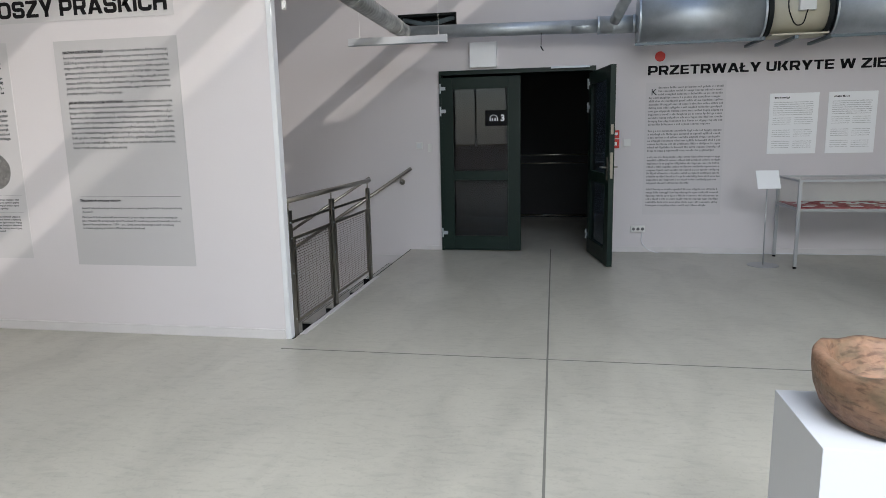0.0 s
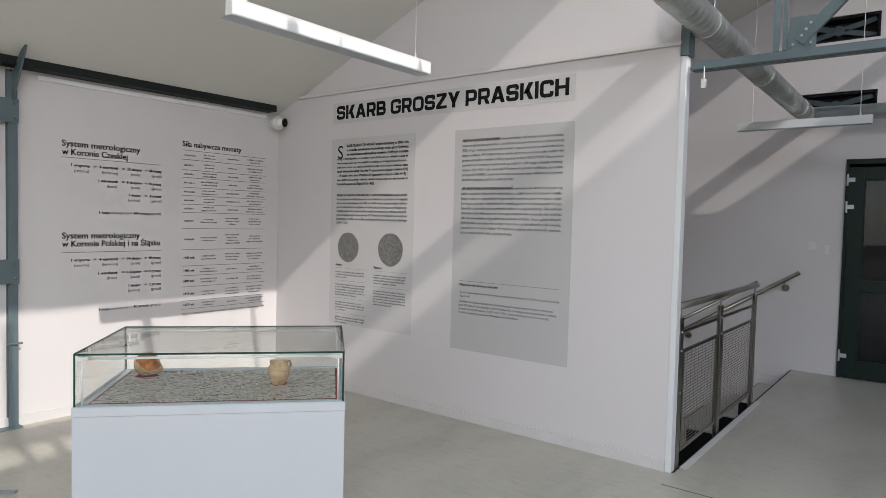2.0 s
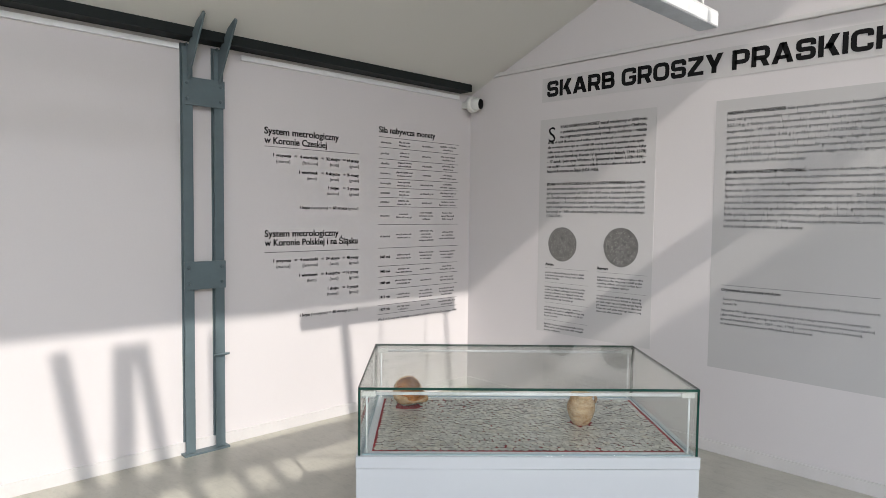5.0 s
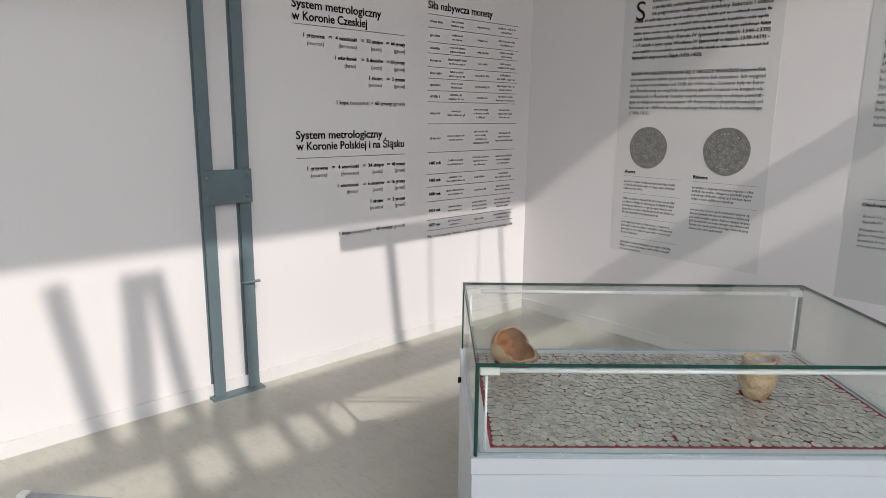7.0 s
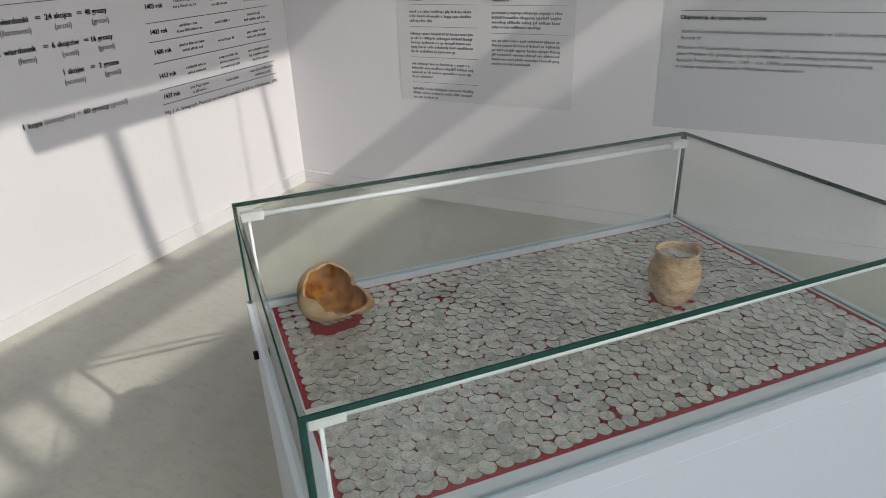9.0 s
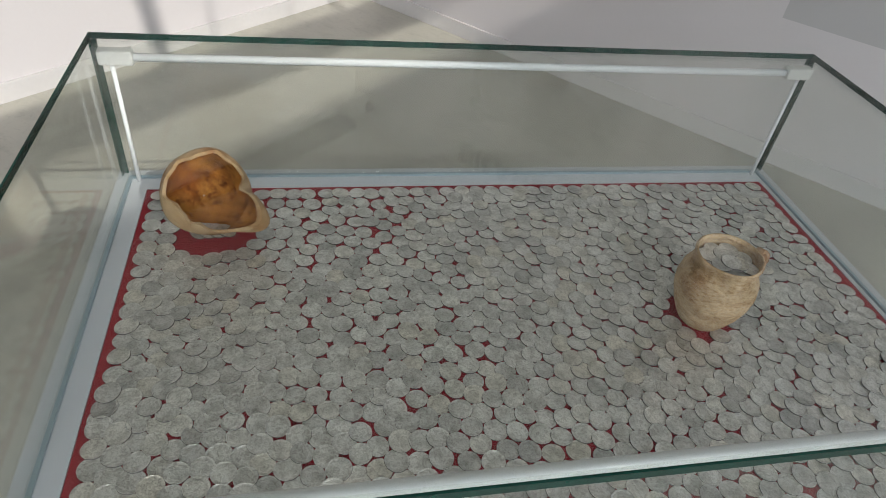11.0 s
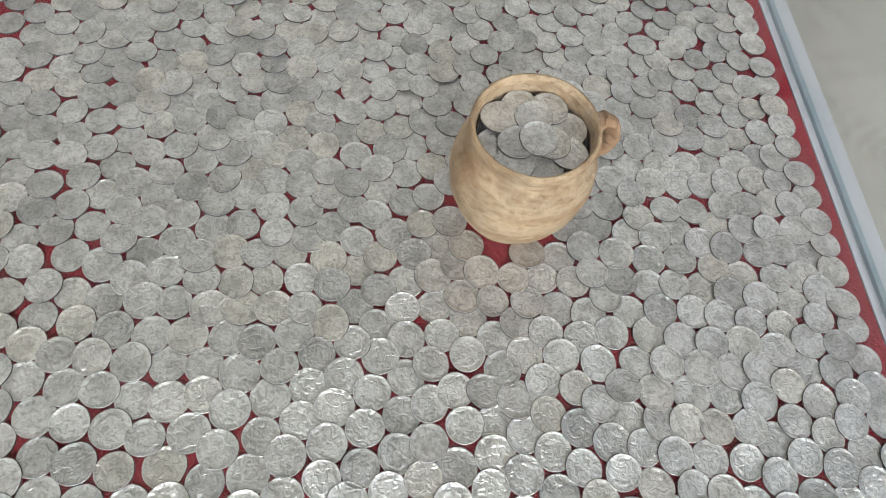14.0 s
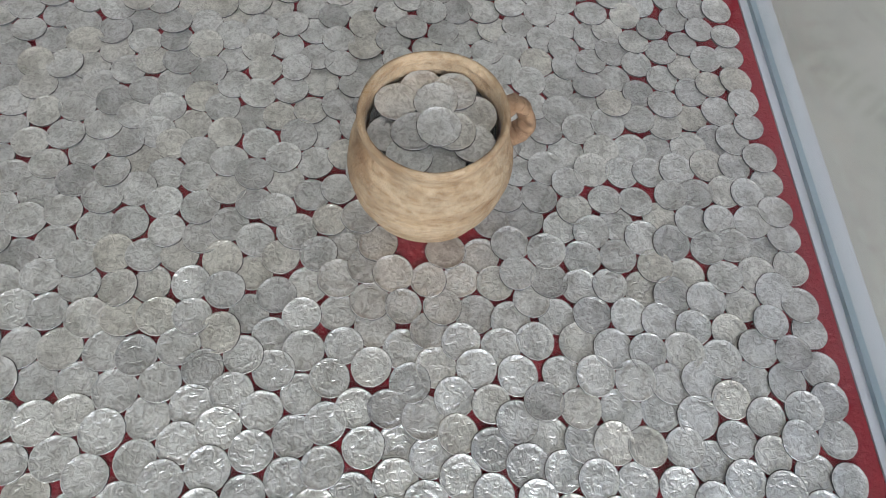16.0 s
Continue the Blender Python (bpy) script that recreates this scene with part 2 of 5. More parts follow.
def gable(x0, x1, y0, y1, z0, material, name, label):
    b = bmesh.new()
    xs = [x0] + [x for x in (X_RIDGE,) if x0 < x < x1] + [x1]
    lo, hi = [], []
    for y in (y0, y1):
        ring = [b.verts.new((x0, y, z0)), b.verts.new((x1, y, z0))] + [b.verts.new((x, y, roof_z(x) + 0.02)) for x in reversed(xs)]
        lo.append(ring)
    b.faces.new(lo[0])
    b.faces.new(list(reversed(lo[1])))
    k = len(lo[0])
    for i in range(k):
        j = (i + 1) % k
        b.faces.new((lo[0][j], lo[0][i], lo[1][i], lo[1][j]))
    bmesh.ops.recalc_face_normals(b, faces=b.faces[:])
    return solid(name, b, material, label, "wall", "structure")


gable(XL, XE, YP + 0.012, YP + 0.058, 2.461, WALL, "wall_partition_upper", "pale upper wall over the partition up to the sloping ceiling")

# door wall with the doorway and two vent openings
DX0, DX1, DZ = -1.548, 0.25, 2.12
VENTS = [(-2.03, -1.33, 2.63, 2.78), (-2.03, -1.33, 3.27, 3.51)]
bm = bmesh.new()
Y0, Y1 = YD, YD + 0.25
add_box(bm, (XL, Y0, -2.7), (VENTS[0][0], Y1, 2.62))
add_box(bm, (VENTS[0][0], Y0, -2.7), (DX0, Y1, 2.62))
add_box(bm, (DX0, Y0, DZ), (DX1, Y1, 2.62))
add_box(bm, (DX1, Y0, -0.3), (XR, Y1, 2.62))
solid("wall_north", bm, WALL, "pale lavender-grey wall with a double door", "wall", "structure")
bm = bmesh.new()
for x0, x1, z0, z1 in ((XL, -2.03, 2.62, 5.8), (-1.33, XR, 2.62, 5.8), (-2.03, -1.33, 2.62, 2.63), (-2.03, -1.33, 2.78, 3.27), (-2.03, -1.33, 3.51, 5.8)):
    add_box(bm, (x0, Y0, z0), (x1, Y1, z1))
solid("wall_north_upper", bm, WALL, "pale upper wall with two fan openings", "wall", "structure")
# unseen windows, added to south and east walls to house fill lamps
for name, x0, y0, x1, y1, holes in (("wall_south", XL - T, YB - T, XR + T, YB, ((-4.0, 4.0),)), ("wall_east", XR, YB, XR + T, YD + 0.25, ((-5.0, 2.0),))):
    bm = bmesh.new()
    add_box(bm, (x0, y0, 0), (x1, y1, 1.0))
    add_box(bm, (x0, y0, 3.4), (x1, y1, 5.8))
    a, b = holes[0]
    if name == "wall_south":
        add_box(bm, (x0, y0, 1.0), (a, y1, 3.4))
        add_box(bm, (b, y0, 1.0), (x1, y1, 3.4))
    else:
        add_box(bm, (x0, y0, 1.0), (x1, a, 3.4))
        add_box(bm, (x0, b, 1.0), (x1, y1, 3.4))
    solid(name, bm, WALL, "plain pale unseen wall with a wide added window opening", "wall", "structure")
    w = solid("window_south" if name == "wall_south" else "window_east", bmesh.new(), WHITEMETAL, "unseen white window frame added behind the walk", "window", "structure")
    k = int(b - a)
    for q in range(k + 1):
        c = a + (b - a) * q / k
        lo, hi = ((c - 0.03, y1 - 0.06, 1.0), (c + 0.03, y1 - 0.02, 3.4)) if name == "wall_south" else ((x0 + 0.02, c - 0.03, 1.0), (x0 + 0.06, c + 0.03, 3.4))
        part("window_frame", box(lo, hi), WHITEMETAL, w)
# fill lamps in the added windows, to brighten the ceiling and walls
area_lamp("window_fill", (0, YB - 0.05, 2.2), (0, 0, 2.0), 7.9, 2.3, 0.28 * FILL_POWER)
area_lamp("window_fill", (XR + 0.1, -1.5, 2.2), (0, -1.5, 2.0), 6.9, 2.3, 0.1 * FILL_POWER)


def roof_slab(x0, x1, name, label):
    b = bmesh.new()
    vs = []
    for y in (YB - T, YD + 0.3):
        for x, dz in ((x0, 0), (x1, 0), (x1, 0.2), (x0, 0.2)):
            vs.append(b.verts.new((x, y, roof_z(x) + dz)))
    for f in ((0, 1, 2, 3), (7, 6, 5, 4), (0, 4, 5, 1), (1, 5, 6, 2), (2, 6, 7, 3), (3, 7, 4, 0)):
        b.faces.new([vs[i] for i in f])
    bmesh.ops.recalc_face_normals(b, faces=b.faces[:])
    return solid(name, b, CEIL, label, "ceiling", "structure")


roof_slab(XL - T, X_GLAZE, "ceiling", "off-white sloping ceiling")
roof_slab(X_GLAZE_EAST, XR + T, "ceiling_east", "off-white sloping ceiling beyond the ridge")
# unseen lattice girder along the roof light, its bars set to cast the shadows
XG = -0.35
girder = thing("shadow_girder", "unseen blue-grey steel lattice girder shaping the sun's shadows", "girder", (0, 0, 0))
part("chord", box((XG - 0.02, YB, 3.60), (XG + 0.02, YD, 3.775)), STEEL, girder)
for ya, yb, w in ((0.20, 0.335, 0.09), (0.51, 0.507, 0.11), (0.597, 0.733, 0.08), (1.00, 1.03, 0.03), (1.944, 2.035, 0.07), (2.91, 3.00, 0.03),
                  (-0.75, -0.55, 0.12), (-0.35, -0.34, 0.08), (-1.6, -1.6, 0.08), (4.4, 4.55, 0.08), (5.6, 5.6, 0.06), (6.8, 6.9, 0.08)):
    bm = bmesh.new()
    add_bar(bm, (XG, ya + 0.073, 4.59), (XG, yb + 0.073, 3.78), 0.03, w, up=(0, 1, 0))
    part("web", bm, STEEL, girder)
# thin added rod for the faint upright shadow on the west wall
part("tie_rod", tube((XG, 2.335, 4.59), (XG, 2.36, 3.78), 0.007, 10), STEEL, girder, smooth=True)
# short added bars that break the sun on the floor into patches
for y, w in ((0.64, 0.08), (0.86, 0.07), (1.105, 0.06), (1.285, 0.06)):
    part("hanger", box((XG - 0.015, y - w / 2, 3.30), (XG + 0.015, y + w / 2, 3.599)), STEEL, girder)
lamp = area_lamp("rooflight_sky", (0.1, -1.1, roof_z(0.1) + 0.45), (-0.35, -1.1, roof_z(0.1) + 0.45 - 1.0), 2.6, 9.0, 0.42 * SKY_POWER)
lamp.data.use_shadow = True

# ---------------------------------------------------------------- skirting and trims of the structure
solid("baseboard", box((XL, YP - 0.012, 0), (XE, YP, 0.07), 0.002), SKIRT, "pale painted skirting at the partition", "skirting", "structure")
solid("baseboard", box((XL, YB, 0), (XL + 0.012, YP - 0.012, 0.07), 0.002), SKIRT, "pale painted skirting at the wall", "skirting", "structure")
solid("baseboard", box((DX1, YD - 0.012, 0), (XR, YD, 0.06), 0.002), SKIRT, "pale painted skirting at the wall", "skirting", "structure")
solid("baseboard", box((-1.82, YD - 0.012, 0), (DX0, YD, 0.05), 0.002), SKIRT, "pale painted skirting beside the door", "skirting", "structure")
solid("trim", box((XE, YP - 0.004, 0), (XE + 0.036, YP + 0.064, 2.40), 0.003), WHITEMETAL, "white metal corner trim at the partition's end", "trim", "structure")
solid("trim", box((XL, YP - 0.02, 2.462), (XE + 0.02, YP + 0.011, 2.490), 0.006), SKIRT, "painted ledge over the partition", "trim", "structure")
solid("trim", box((-5.4, YD - 0.008, -0.095), (-1.99, YD, -0.07)), SKIRT, "pale trim line beside the stairs", "trim", "structure")
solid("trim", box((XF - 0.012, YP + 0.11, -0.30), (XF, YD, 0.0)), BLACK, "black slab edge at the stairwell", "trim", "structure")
solid("trim", box((XF + 0.001, YP + 0.11, 0.001), (XF + 0.042, 6.40, 0.006)), SKIRT, "light edging strip at the stairwell", "trim", "structure")

# ---------------------------------------------------------------- door
def door_leaf(label, at, rz, sign=False):
    d = thing("door_leaf", label, "door", at, rz)
    w, h, t = 0.925, 2.04, 0.055
    bm = bmesh.new()
    for lo, hi in (((0, 0, 0.012), (0.125, t, h)), ((w - 0.14, 0, 0.012), (w, t, h)), ((0.125, 0, h - 0.12), (w - 0.14, t, h)), ((0.125, 0, 0.012), (w - 0.14, t, 0.17)), ((0.125, 0, 0.86), (w - 0.14, t, 0.95))):
        add_box(bm, lo, hi, 0.003)
    part("frame", bm, GREEN, d)
    for z0, z1 in ((0.17, 0.86), (0.95, h - 0.12)):
        part("pane", box((0.120, 0.024, z0 - 0.005), (w - 0.135, 0.031, z1 + 0.005)), DOORGLASS, d, "dark tinted glass pane")
        bm = bmesh.new()
        for lo, hi in (((0.125, -0.004, z0), (0.137, 0.022, z1)), ((w - 0.152, -0.004, z0), (w - 0.14, 0.022, z1)), ((0.137, -0.004, z0), (w - 0.152, 0.022, z0 + 0.012)), ((0.137, -0.004, z1 - 0.012), (w - 0.152, 0.022, z1))):
            add_box(bm, lo, hi)
        part("glazing_bead", bm, GREEN, d)
    for z in (0.22, 1.66, 1.92):
        bm = tube((-0.012, -0.008, z - 0.055), (-0.012, -0.008, z + 0.055), 0.010, 12)
        add_box(bm, (-0.02, -0.014, z - 0.02), (0.05, -0.002, z + 0.02), 0.002)
        part("hinge", bm, GALV, d, "grey metal hinge")
    return d


leaf = door_leaf("closed dark green glazed door leaf", (DX0 + 0.03, YD - 0.045, 0), 0)
leaf2 = door_leaf("open dark green glazed door leaf with a lever handle", (DX1 - 0.075, YD - 0.05, 0), -79)
for side in (-0.045, 0.10):
    bm = tube((0.86, 0.0 if side < 0 else 0.055, 1.03), (0.86, side, 1.03), 0.009, 12)
    add_tube(bm, (0.865, side, 1.03), (0.75, side, 1.03), 0.009, 12)
    add_box(bm, (0.835, -0.006 if side < 0 else 0.0555, 0.90), (0.885, -0.001 if side < 0 else 0.061, 1.13), 0.002)
    part("handle", bm, STAINLESS, leaf2, "stainless lever handle", smooth=False)
part("lock_plate", box((0.9255, 0.014, 0.92), (0.928, 0.04, 1.18)), STAINLESS, leaf2)
part("lock_plate", box((0.9255, 0.014, 1.36), (0.928, 0.04, 1.46)), STAINLESS, leaf2)
bm = bmesh.new()
add_box(bm, (DX0, YD - 0.03, DZ - 0.05), (DX1, YD + 0.06, DZ), 0.003)
add_box(bm, (DX0, YD - 0.03, 0), (DX0 + 0.028, YD + 0.06, DZ - 0.05), 0.003)
add_box(bm, (DX1 - 0.028, YD - 0.03, 0), (DX1, YD + 0.06, DZ - 0.05), 0.003)
solid("door_frame", bm, GREEN, "dark green steel door frame", "door frame", "structure")
closer = thing("door_closer", "slim grey door closer rail on the frame", "door closer", (0, YD - 0.05, DZ - 0.02))
part("rail", box((-0.25, -0.02, 0.0), (0.18, 0.015, 0.022), 0.003), GALV, closer)
guide = thing("guide_sign", "black audio guide sign on the door glass", "sign", (-1.005, YD - 0.035, 1.48))
part("plate", box((0, 0, 0), (0.29, 0.006, 0.18), 0.002), INK, guide)
bm = bmesh.new()
for k in range(10):
    a0, a1 = math.pi * k / 10, math.pi * (k + 1) / 10
    add_bar(bm, (0.10 + 0.045 * math.cos(a0), -0.002, 0.08 + 0.045 * math.sin(a0)), (0.10 + 0.045 * math.cos(a1), -0.002, 0.08 + 0.045 * math.sin(a1)), 0.007, 0.003, up=(0, 1, 0))
for x in (0.052, 0.078, 0.11, 0.136):
    add_box(bm, (x, -0.003, 0.055), (x + 0.014, -0.001, 0.09), 0.002)
part("headphones_icon", bm, DIFFUSER, guide)
letters("numeral", "3", 0.10, DIFFUSER, pose(0.18, -0.001, 0.055, 90, 0, 0), guide, bold=0.004)

# unlit room behind the door, its darkness put into the wall colour
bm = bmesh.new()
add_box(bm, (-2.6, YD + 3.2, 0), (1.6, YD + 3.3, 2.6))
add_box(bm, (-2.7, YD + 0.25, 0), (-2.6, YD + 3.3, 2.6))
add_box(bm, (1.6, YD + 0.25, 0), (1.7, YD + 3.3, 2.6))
solid("wall_dark_room", bm, UNLIT, "walls of the unlit room, coloured near-black for its darkness", "wall", "structure")
solid("ceiling_dark_room", box((-2.7, YD + 0.25, 2.6), (1.7, YD + 3.3, 2.7)), UNLIT, "ceiling of the unlit room, coloured near-black for its darkness", "ceiling", "structure")
grail = thing("guard_rail", "steel guard rail in the unlit room", "railing", (-0.9, 9.5, 0))
for z, x1 in ((1.085, 1.3), (0.97, 1.14), (0.24, 1.14)):
    part("rail", tube((0, 0, z), (x1, 0, z), 0.010, 10), STAINLESS, grail, smooth=True)
for x in (0.0, 1.14):
    part("post", tube((x, 0, 0), (x, 0, 0.97), 0.008, 10), STAINLESS, grail, smooth=True)

# ---------------------------------------------------------------- stairs
stairs = thing("staircase", "cream concrete stairs descending beside the wall", "stairs", (XF - 0.013, 6.42, 0))
for k in range(12):
    x, z = -0.27 * k, -0.17 * (k + 1)
    part("tread", box((x - 0.27, 0, z - 0.05), (x, 1.50, z)), KERB, stairs)
    if k:
        part("riser", box((x + 0.0005, 0, z - 0.05), (x + 0.03, 1.50, z + 0.1195)), KERB, stairs)
    part("nosing", box((x - 0.27 - 0.006, 0, z - 0.012), (x - 0.2705, 1.50, z + 0.001)), BLACK, stairs, "black stair nosing")
# added black sheet in place of the dark void under the steps
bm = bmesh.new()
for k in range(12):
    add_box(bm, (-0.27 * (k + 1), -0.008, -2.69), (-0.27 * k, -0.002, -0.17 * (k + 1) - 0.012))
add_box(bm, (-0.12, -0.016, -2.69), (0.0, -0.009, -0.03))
part("side_panel", bm, BLACK, stairs, "added black sheet for the dark void under the steps")
wrail = thing("wall_handrail", "stainless handrail descending along the stair wall", "handrail", (0, 0, 0))
hx, hz = -1.90, 1.0
part("rail", tube((hx, YD - 0.07, hz), (hx - 2.6, YD - 0.07, hz - 1.66), 0.021), STAINLESS, wrail, smooth=True)
for k in range(3):
    x = hx - 0.13 - 0.95 * k
    z = hz - (hx - x) * 0.638
    bm = tube((x, YD - 0.07, z - 0.02), (x, YD - 0.07, z - 0.07), 0.007, 10)
    add_tube(bm, (x, YD - 0.07, z - 0.07), (x, YD, z - 0.085), 0.007, 10)
    add_tube(bm, (x, YD - 0.012, z - 0.085), (x, YD, z - 0.085), 0.035, 20)
    part("bracket", bm, STAINLESS, wrail)
irail = thing("inner_handrail", "stainless handrail descending along the open side of the stairs", "handrail", (XF - 0.03, 6.42, 0.99))
part("rail", tube((0, 0, 0), (-2.0, 0, -1.25), 0.014), STAINLESS, irail, smooth=True)
for d in (0.85, 1.75):
    part("bracket", tube((-d, 0, -0.625 * d), (-d, 0, -0.625 * d - 0.9), 0.008, 10), STAINLESS, irail, smooth=True)
rail = thing("stair_rail", "stainless railing with perforated infill at the stairwell edge", "railing", (XF - 0.025, YP, 0))
PY = (0.10, 0.955, 1.965)
for y in PY:
    part("post", box((-0.013, y - 0.03, -0.22), (-0.005, y + 0.03, 0.895), 0.001), STAINLESS, rail)
    part("post", box((0.005, y - 0.03, -0.22), (0.013, y + 0.03, 0.895), 0.001), STAINLESS, rail)
    for z in (0.12, 0.45, 0.70, 0.81):
        part("bolt", tube((0.013, y, z), (0.018, y, z), 0.007, 8), GALV, rail)
    part("standoff", tube((0, y, 0.86), (0, y, 0.955), 0.006, 10), STAINLESS, rail, smooth=True)
part("handrail", tube((0, 0.066, 0.966), (0, 2.03, 0.966), 0.021), STAINLESS, rail, smooth=True)
for ya, yb in ((PY[0] + 0.03, PY[1] - 0.03), (PY[1] + 0.03, PY[2] - 0.03)):
    part("cross_rail", box((-0.005, ya, 0.80), (0.005, yb, 0.82)), STAINLESS, rail)
    bm = bmesh.new()
    z0, z1 = 0.08, 0.70
    a, b = ya + 0.035, yb - 0.035
    for lo, hi in (((-0.006, a, z0), (0.006, a + 0.02, z1)), ((-0.006, b - 0.02, z0), (0.006, b, z1)), ((-0.006, a + 0.02, z0), (0.006, b - 0.02, z0 + 0.02)), ((-0.006, a + 0.02, z1 - 0.02), (0.006, b - 0.02, z1))):
        add_box(bm, lo, hi)
    for z in (0.16, 0.62):
        add_tube(bm, (0, ya - 0.01, z), (0, a, z), 0.006, 8)
        add_tube(bm, (0, b, z), (0, yb + 0.01, z), 0.006, 8)
    part("panel_frame", bm, STAINLESS, rail)
    bm = bmesh.new()
    for k in range(1, 30):
        z = z0 + 0.02 + k * (z1 - z0 - 0.04) / 30
        add_box(bm, (-0.0015, a + 0.02, z - 0.0015), (0.0015, b - 0.02, z + 0.0015))
    for k in range(1, 9):
        y = a + 0.02 + k * (b - a - 0.04) / 9
        add_box(bm, (-0.001, y - 0.0008, z0 + 0.02), (0.001, y + 0.0008, z1 - 0.02))
    mesh_part = part("infill_mesh", bm, STAINLESS, rail)
    mesh_part["kind"] = "stuff"

# ---------------------------------------------------------------- steel at the west wall
beam = thing("eaves_beam", "dark painted steel eaves beam on the wall", "beam", (XL, 0, 0))
bm = box((0.001, YB, 2.352), (0.125, YP - 0.12, 2.412), 0.002)
part("channel", bm, DARKSTEEL, beam)
TRACKWHITE = principled("bright white enamel", (0.86, 0.87, 0.88), 0.3, var=0.01)
for y0, y1 in ((-3.0, 1.99), (2.36, 4.20)):
    hr = thing("hanging_track", "slim white picture hanging track on the wall", "track", (XL, y0, 2.302))
    bm = box((0.0005, 0, 0), (0.016, y1 - y0, 0.030), 0.002)
    add_box(bm, (0.014, 0.001, 0.0), (0.018, y1 - y0 - 0.001, 0.006))
    part("rail", bm, TRACKWHITE, hr)

col = thing("steel_column", "blue-grey riveted twin-channel steel column", "column", (XL, 2.115, 0))
for sgn in (-1, 1):
    y = sgn * 0.090
    bm = box((0.001, y - 0.028, 0.012), (0.008, y + 0.028, 2.339))
    add_box(bm, (0.035, y - 0.028, 0.012), (0.043, y + 0.028, 2.317), 0.001)
    add_box(bm, (0.008, y - 0.004, 0.012), (0.035, y + 0.004, 2.339))
    part("channel", bm, STEEL, col)
    bm = bmesh.new()
    vs = [bm.verts.new(p) for p in ((0.044, y - 0.005, 2.12), (0.044, y - 0.005, 2.30), (0.177, y - 0.005, 2.43), (0.255, y - 0.005, 2.465), (0.27, y - 0.005, 2.45))]
    bm.faces.new(vs)
    r = bmesh.ops.extrude_face_region(bm, geom=bm.faces[:])
    bmesh.ops.translate(bm, verts=[v for v in r["geom"] if isinstance(v, bmesh.types.BMVert)], vec=(0, 0.01, 0))
    bmesh.ops.recalc_face_normals(bm, faces=bm.faces[:])
    part("gusset", bm, STEEL, col)
for z0, z1 in ((1.995, 2.15), (0.955, 1.115)):
    pl = part("batten_plate", box((0.044, -0.122, z0), (0.053, 0.122, z1), 0.001), STEEL, col)
    for y in (-0.098, 0.098):
        for z in (z0 + 0.035, z1 - 0.035):
            part("rivet", lathe([(0.0105, 0), (0.0105, 0.002), (0.008, 0.006), (0.004, 0.008), (0.0005, 0.0085)], 12)[0], STEEL, pl, smooth=True, at=pose(0.053, y, z, 0, 90, 0))
part("base_plate", box((0.001, -0.135, 0), (0.070, 0.135, 0.012), 0.001), STEEL, col)
part("clip", tube((0.044, 0.05, 0.56), (0.065, 0.135, 0.565), 0.007, 10), STEEL, col, "small grey clip")
cam_ob = thing("security_camera", "white dome security camera on the wall", "security camera", (XL + 0.001, 4.262, 2.262))
part("bracket", box((0, -0.025, -0.025), (0.07, 0.025, 0.025), 0.003), PLASTIC, cam_ob)
part("base", lathe([(0.001, 0), (0.05, 0), (0.062, 0.008), (0.062, 0.045), (0.048, 0.052), (0.001, 0.052)], 28)[0], PLASTIC, cam_ob, smooth=True, at=pose(0.0705, 0, 0, 0, 90, 0))
bm = bmesh.new()
bmesh.ops.create_uvsphere(bm, u_segments=24, v_segments=16, radius=0.052)
part("ball", bm, PLASTIC, cam_ob, smooth=True, at=pose(0.135, 0.0, 0))
part("lens", lathe([(0.001, 0.034), (0.037, 0.034), (0.040, 0.039), (0.036, 0.047), (0.018, 0.055), (0.001, 0.056)], 24)[0], INK, cam_ob, "black camera lens", smooth=True, at=look((0.135, 0, 0), (-1.5, -0.6, 0.1)))

# ---------------------------------------------------------------- truss over the partition's end
truss = thing("roof_truss", "blue-grey bolted steel roof truss", "truss", (0, YP + 0.03, 0))
for y in (-0.028, 0.028):
    bm = box((XE + 0.06, y - 0.022, 2.312), (3.0, y + 0.022, 2.320))
    add_box(bm, (XE + 0.06, y + (0.014 if y < 0 else -0.022), 2.320), (3.0, y + (0.022 if y < 0 else -0.014), 2.362))
    part("chord_angle", bm, STEEL, truss)
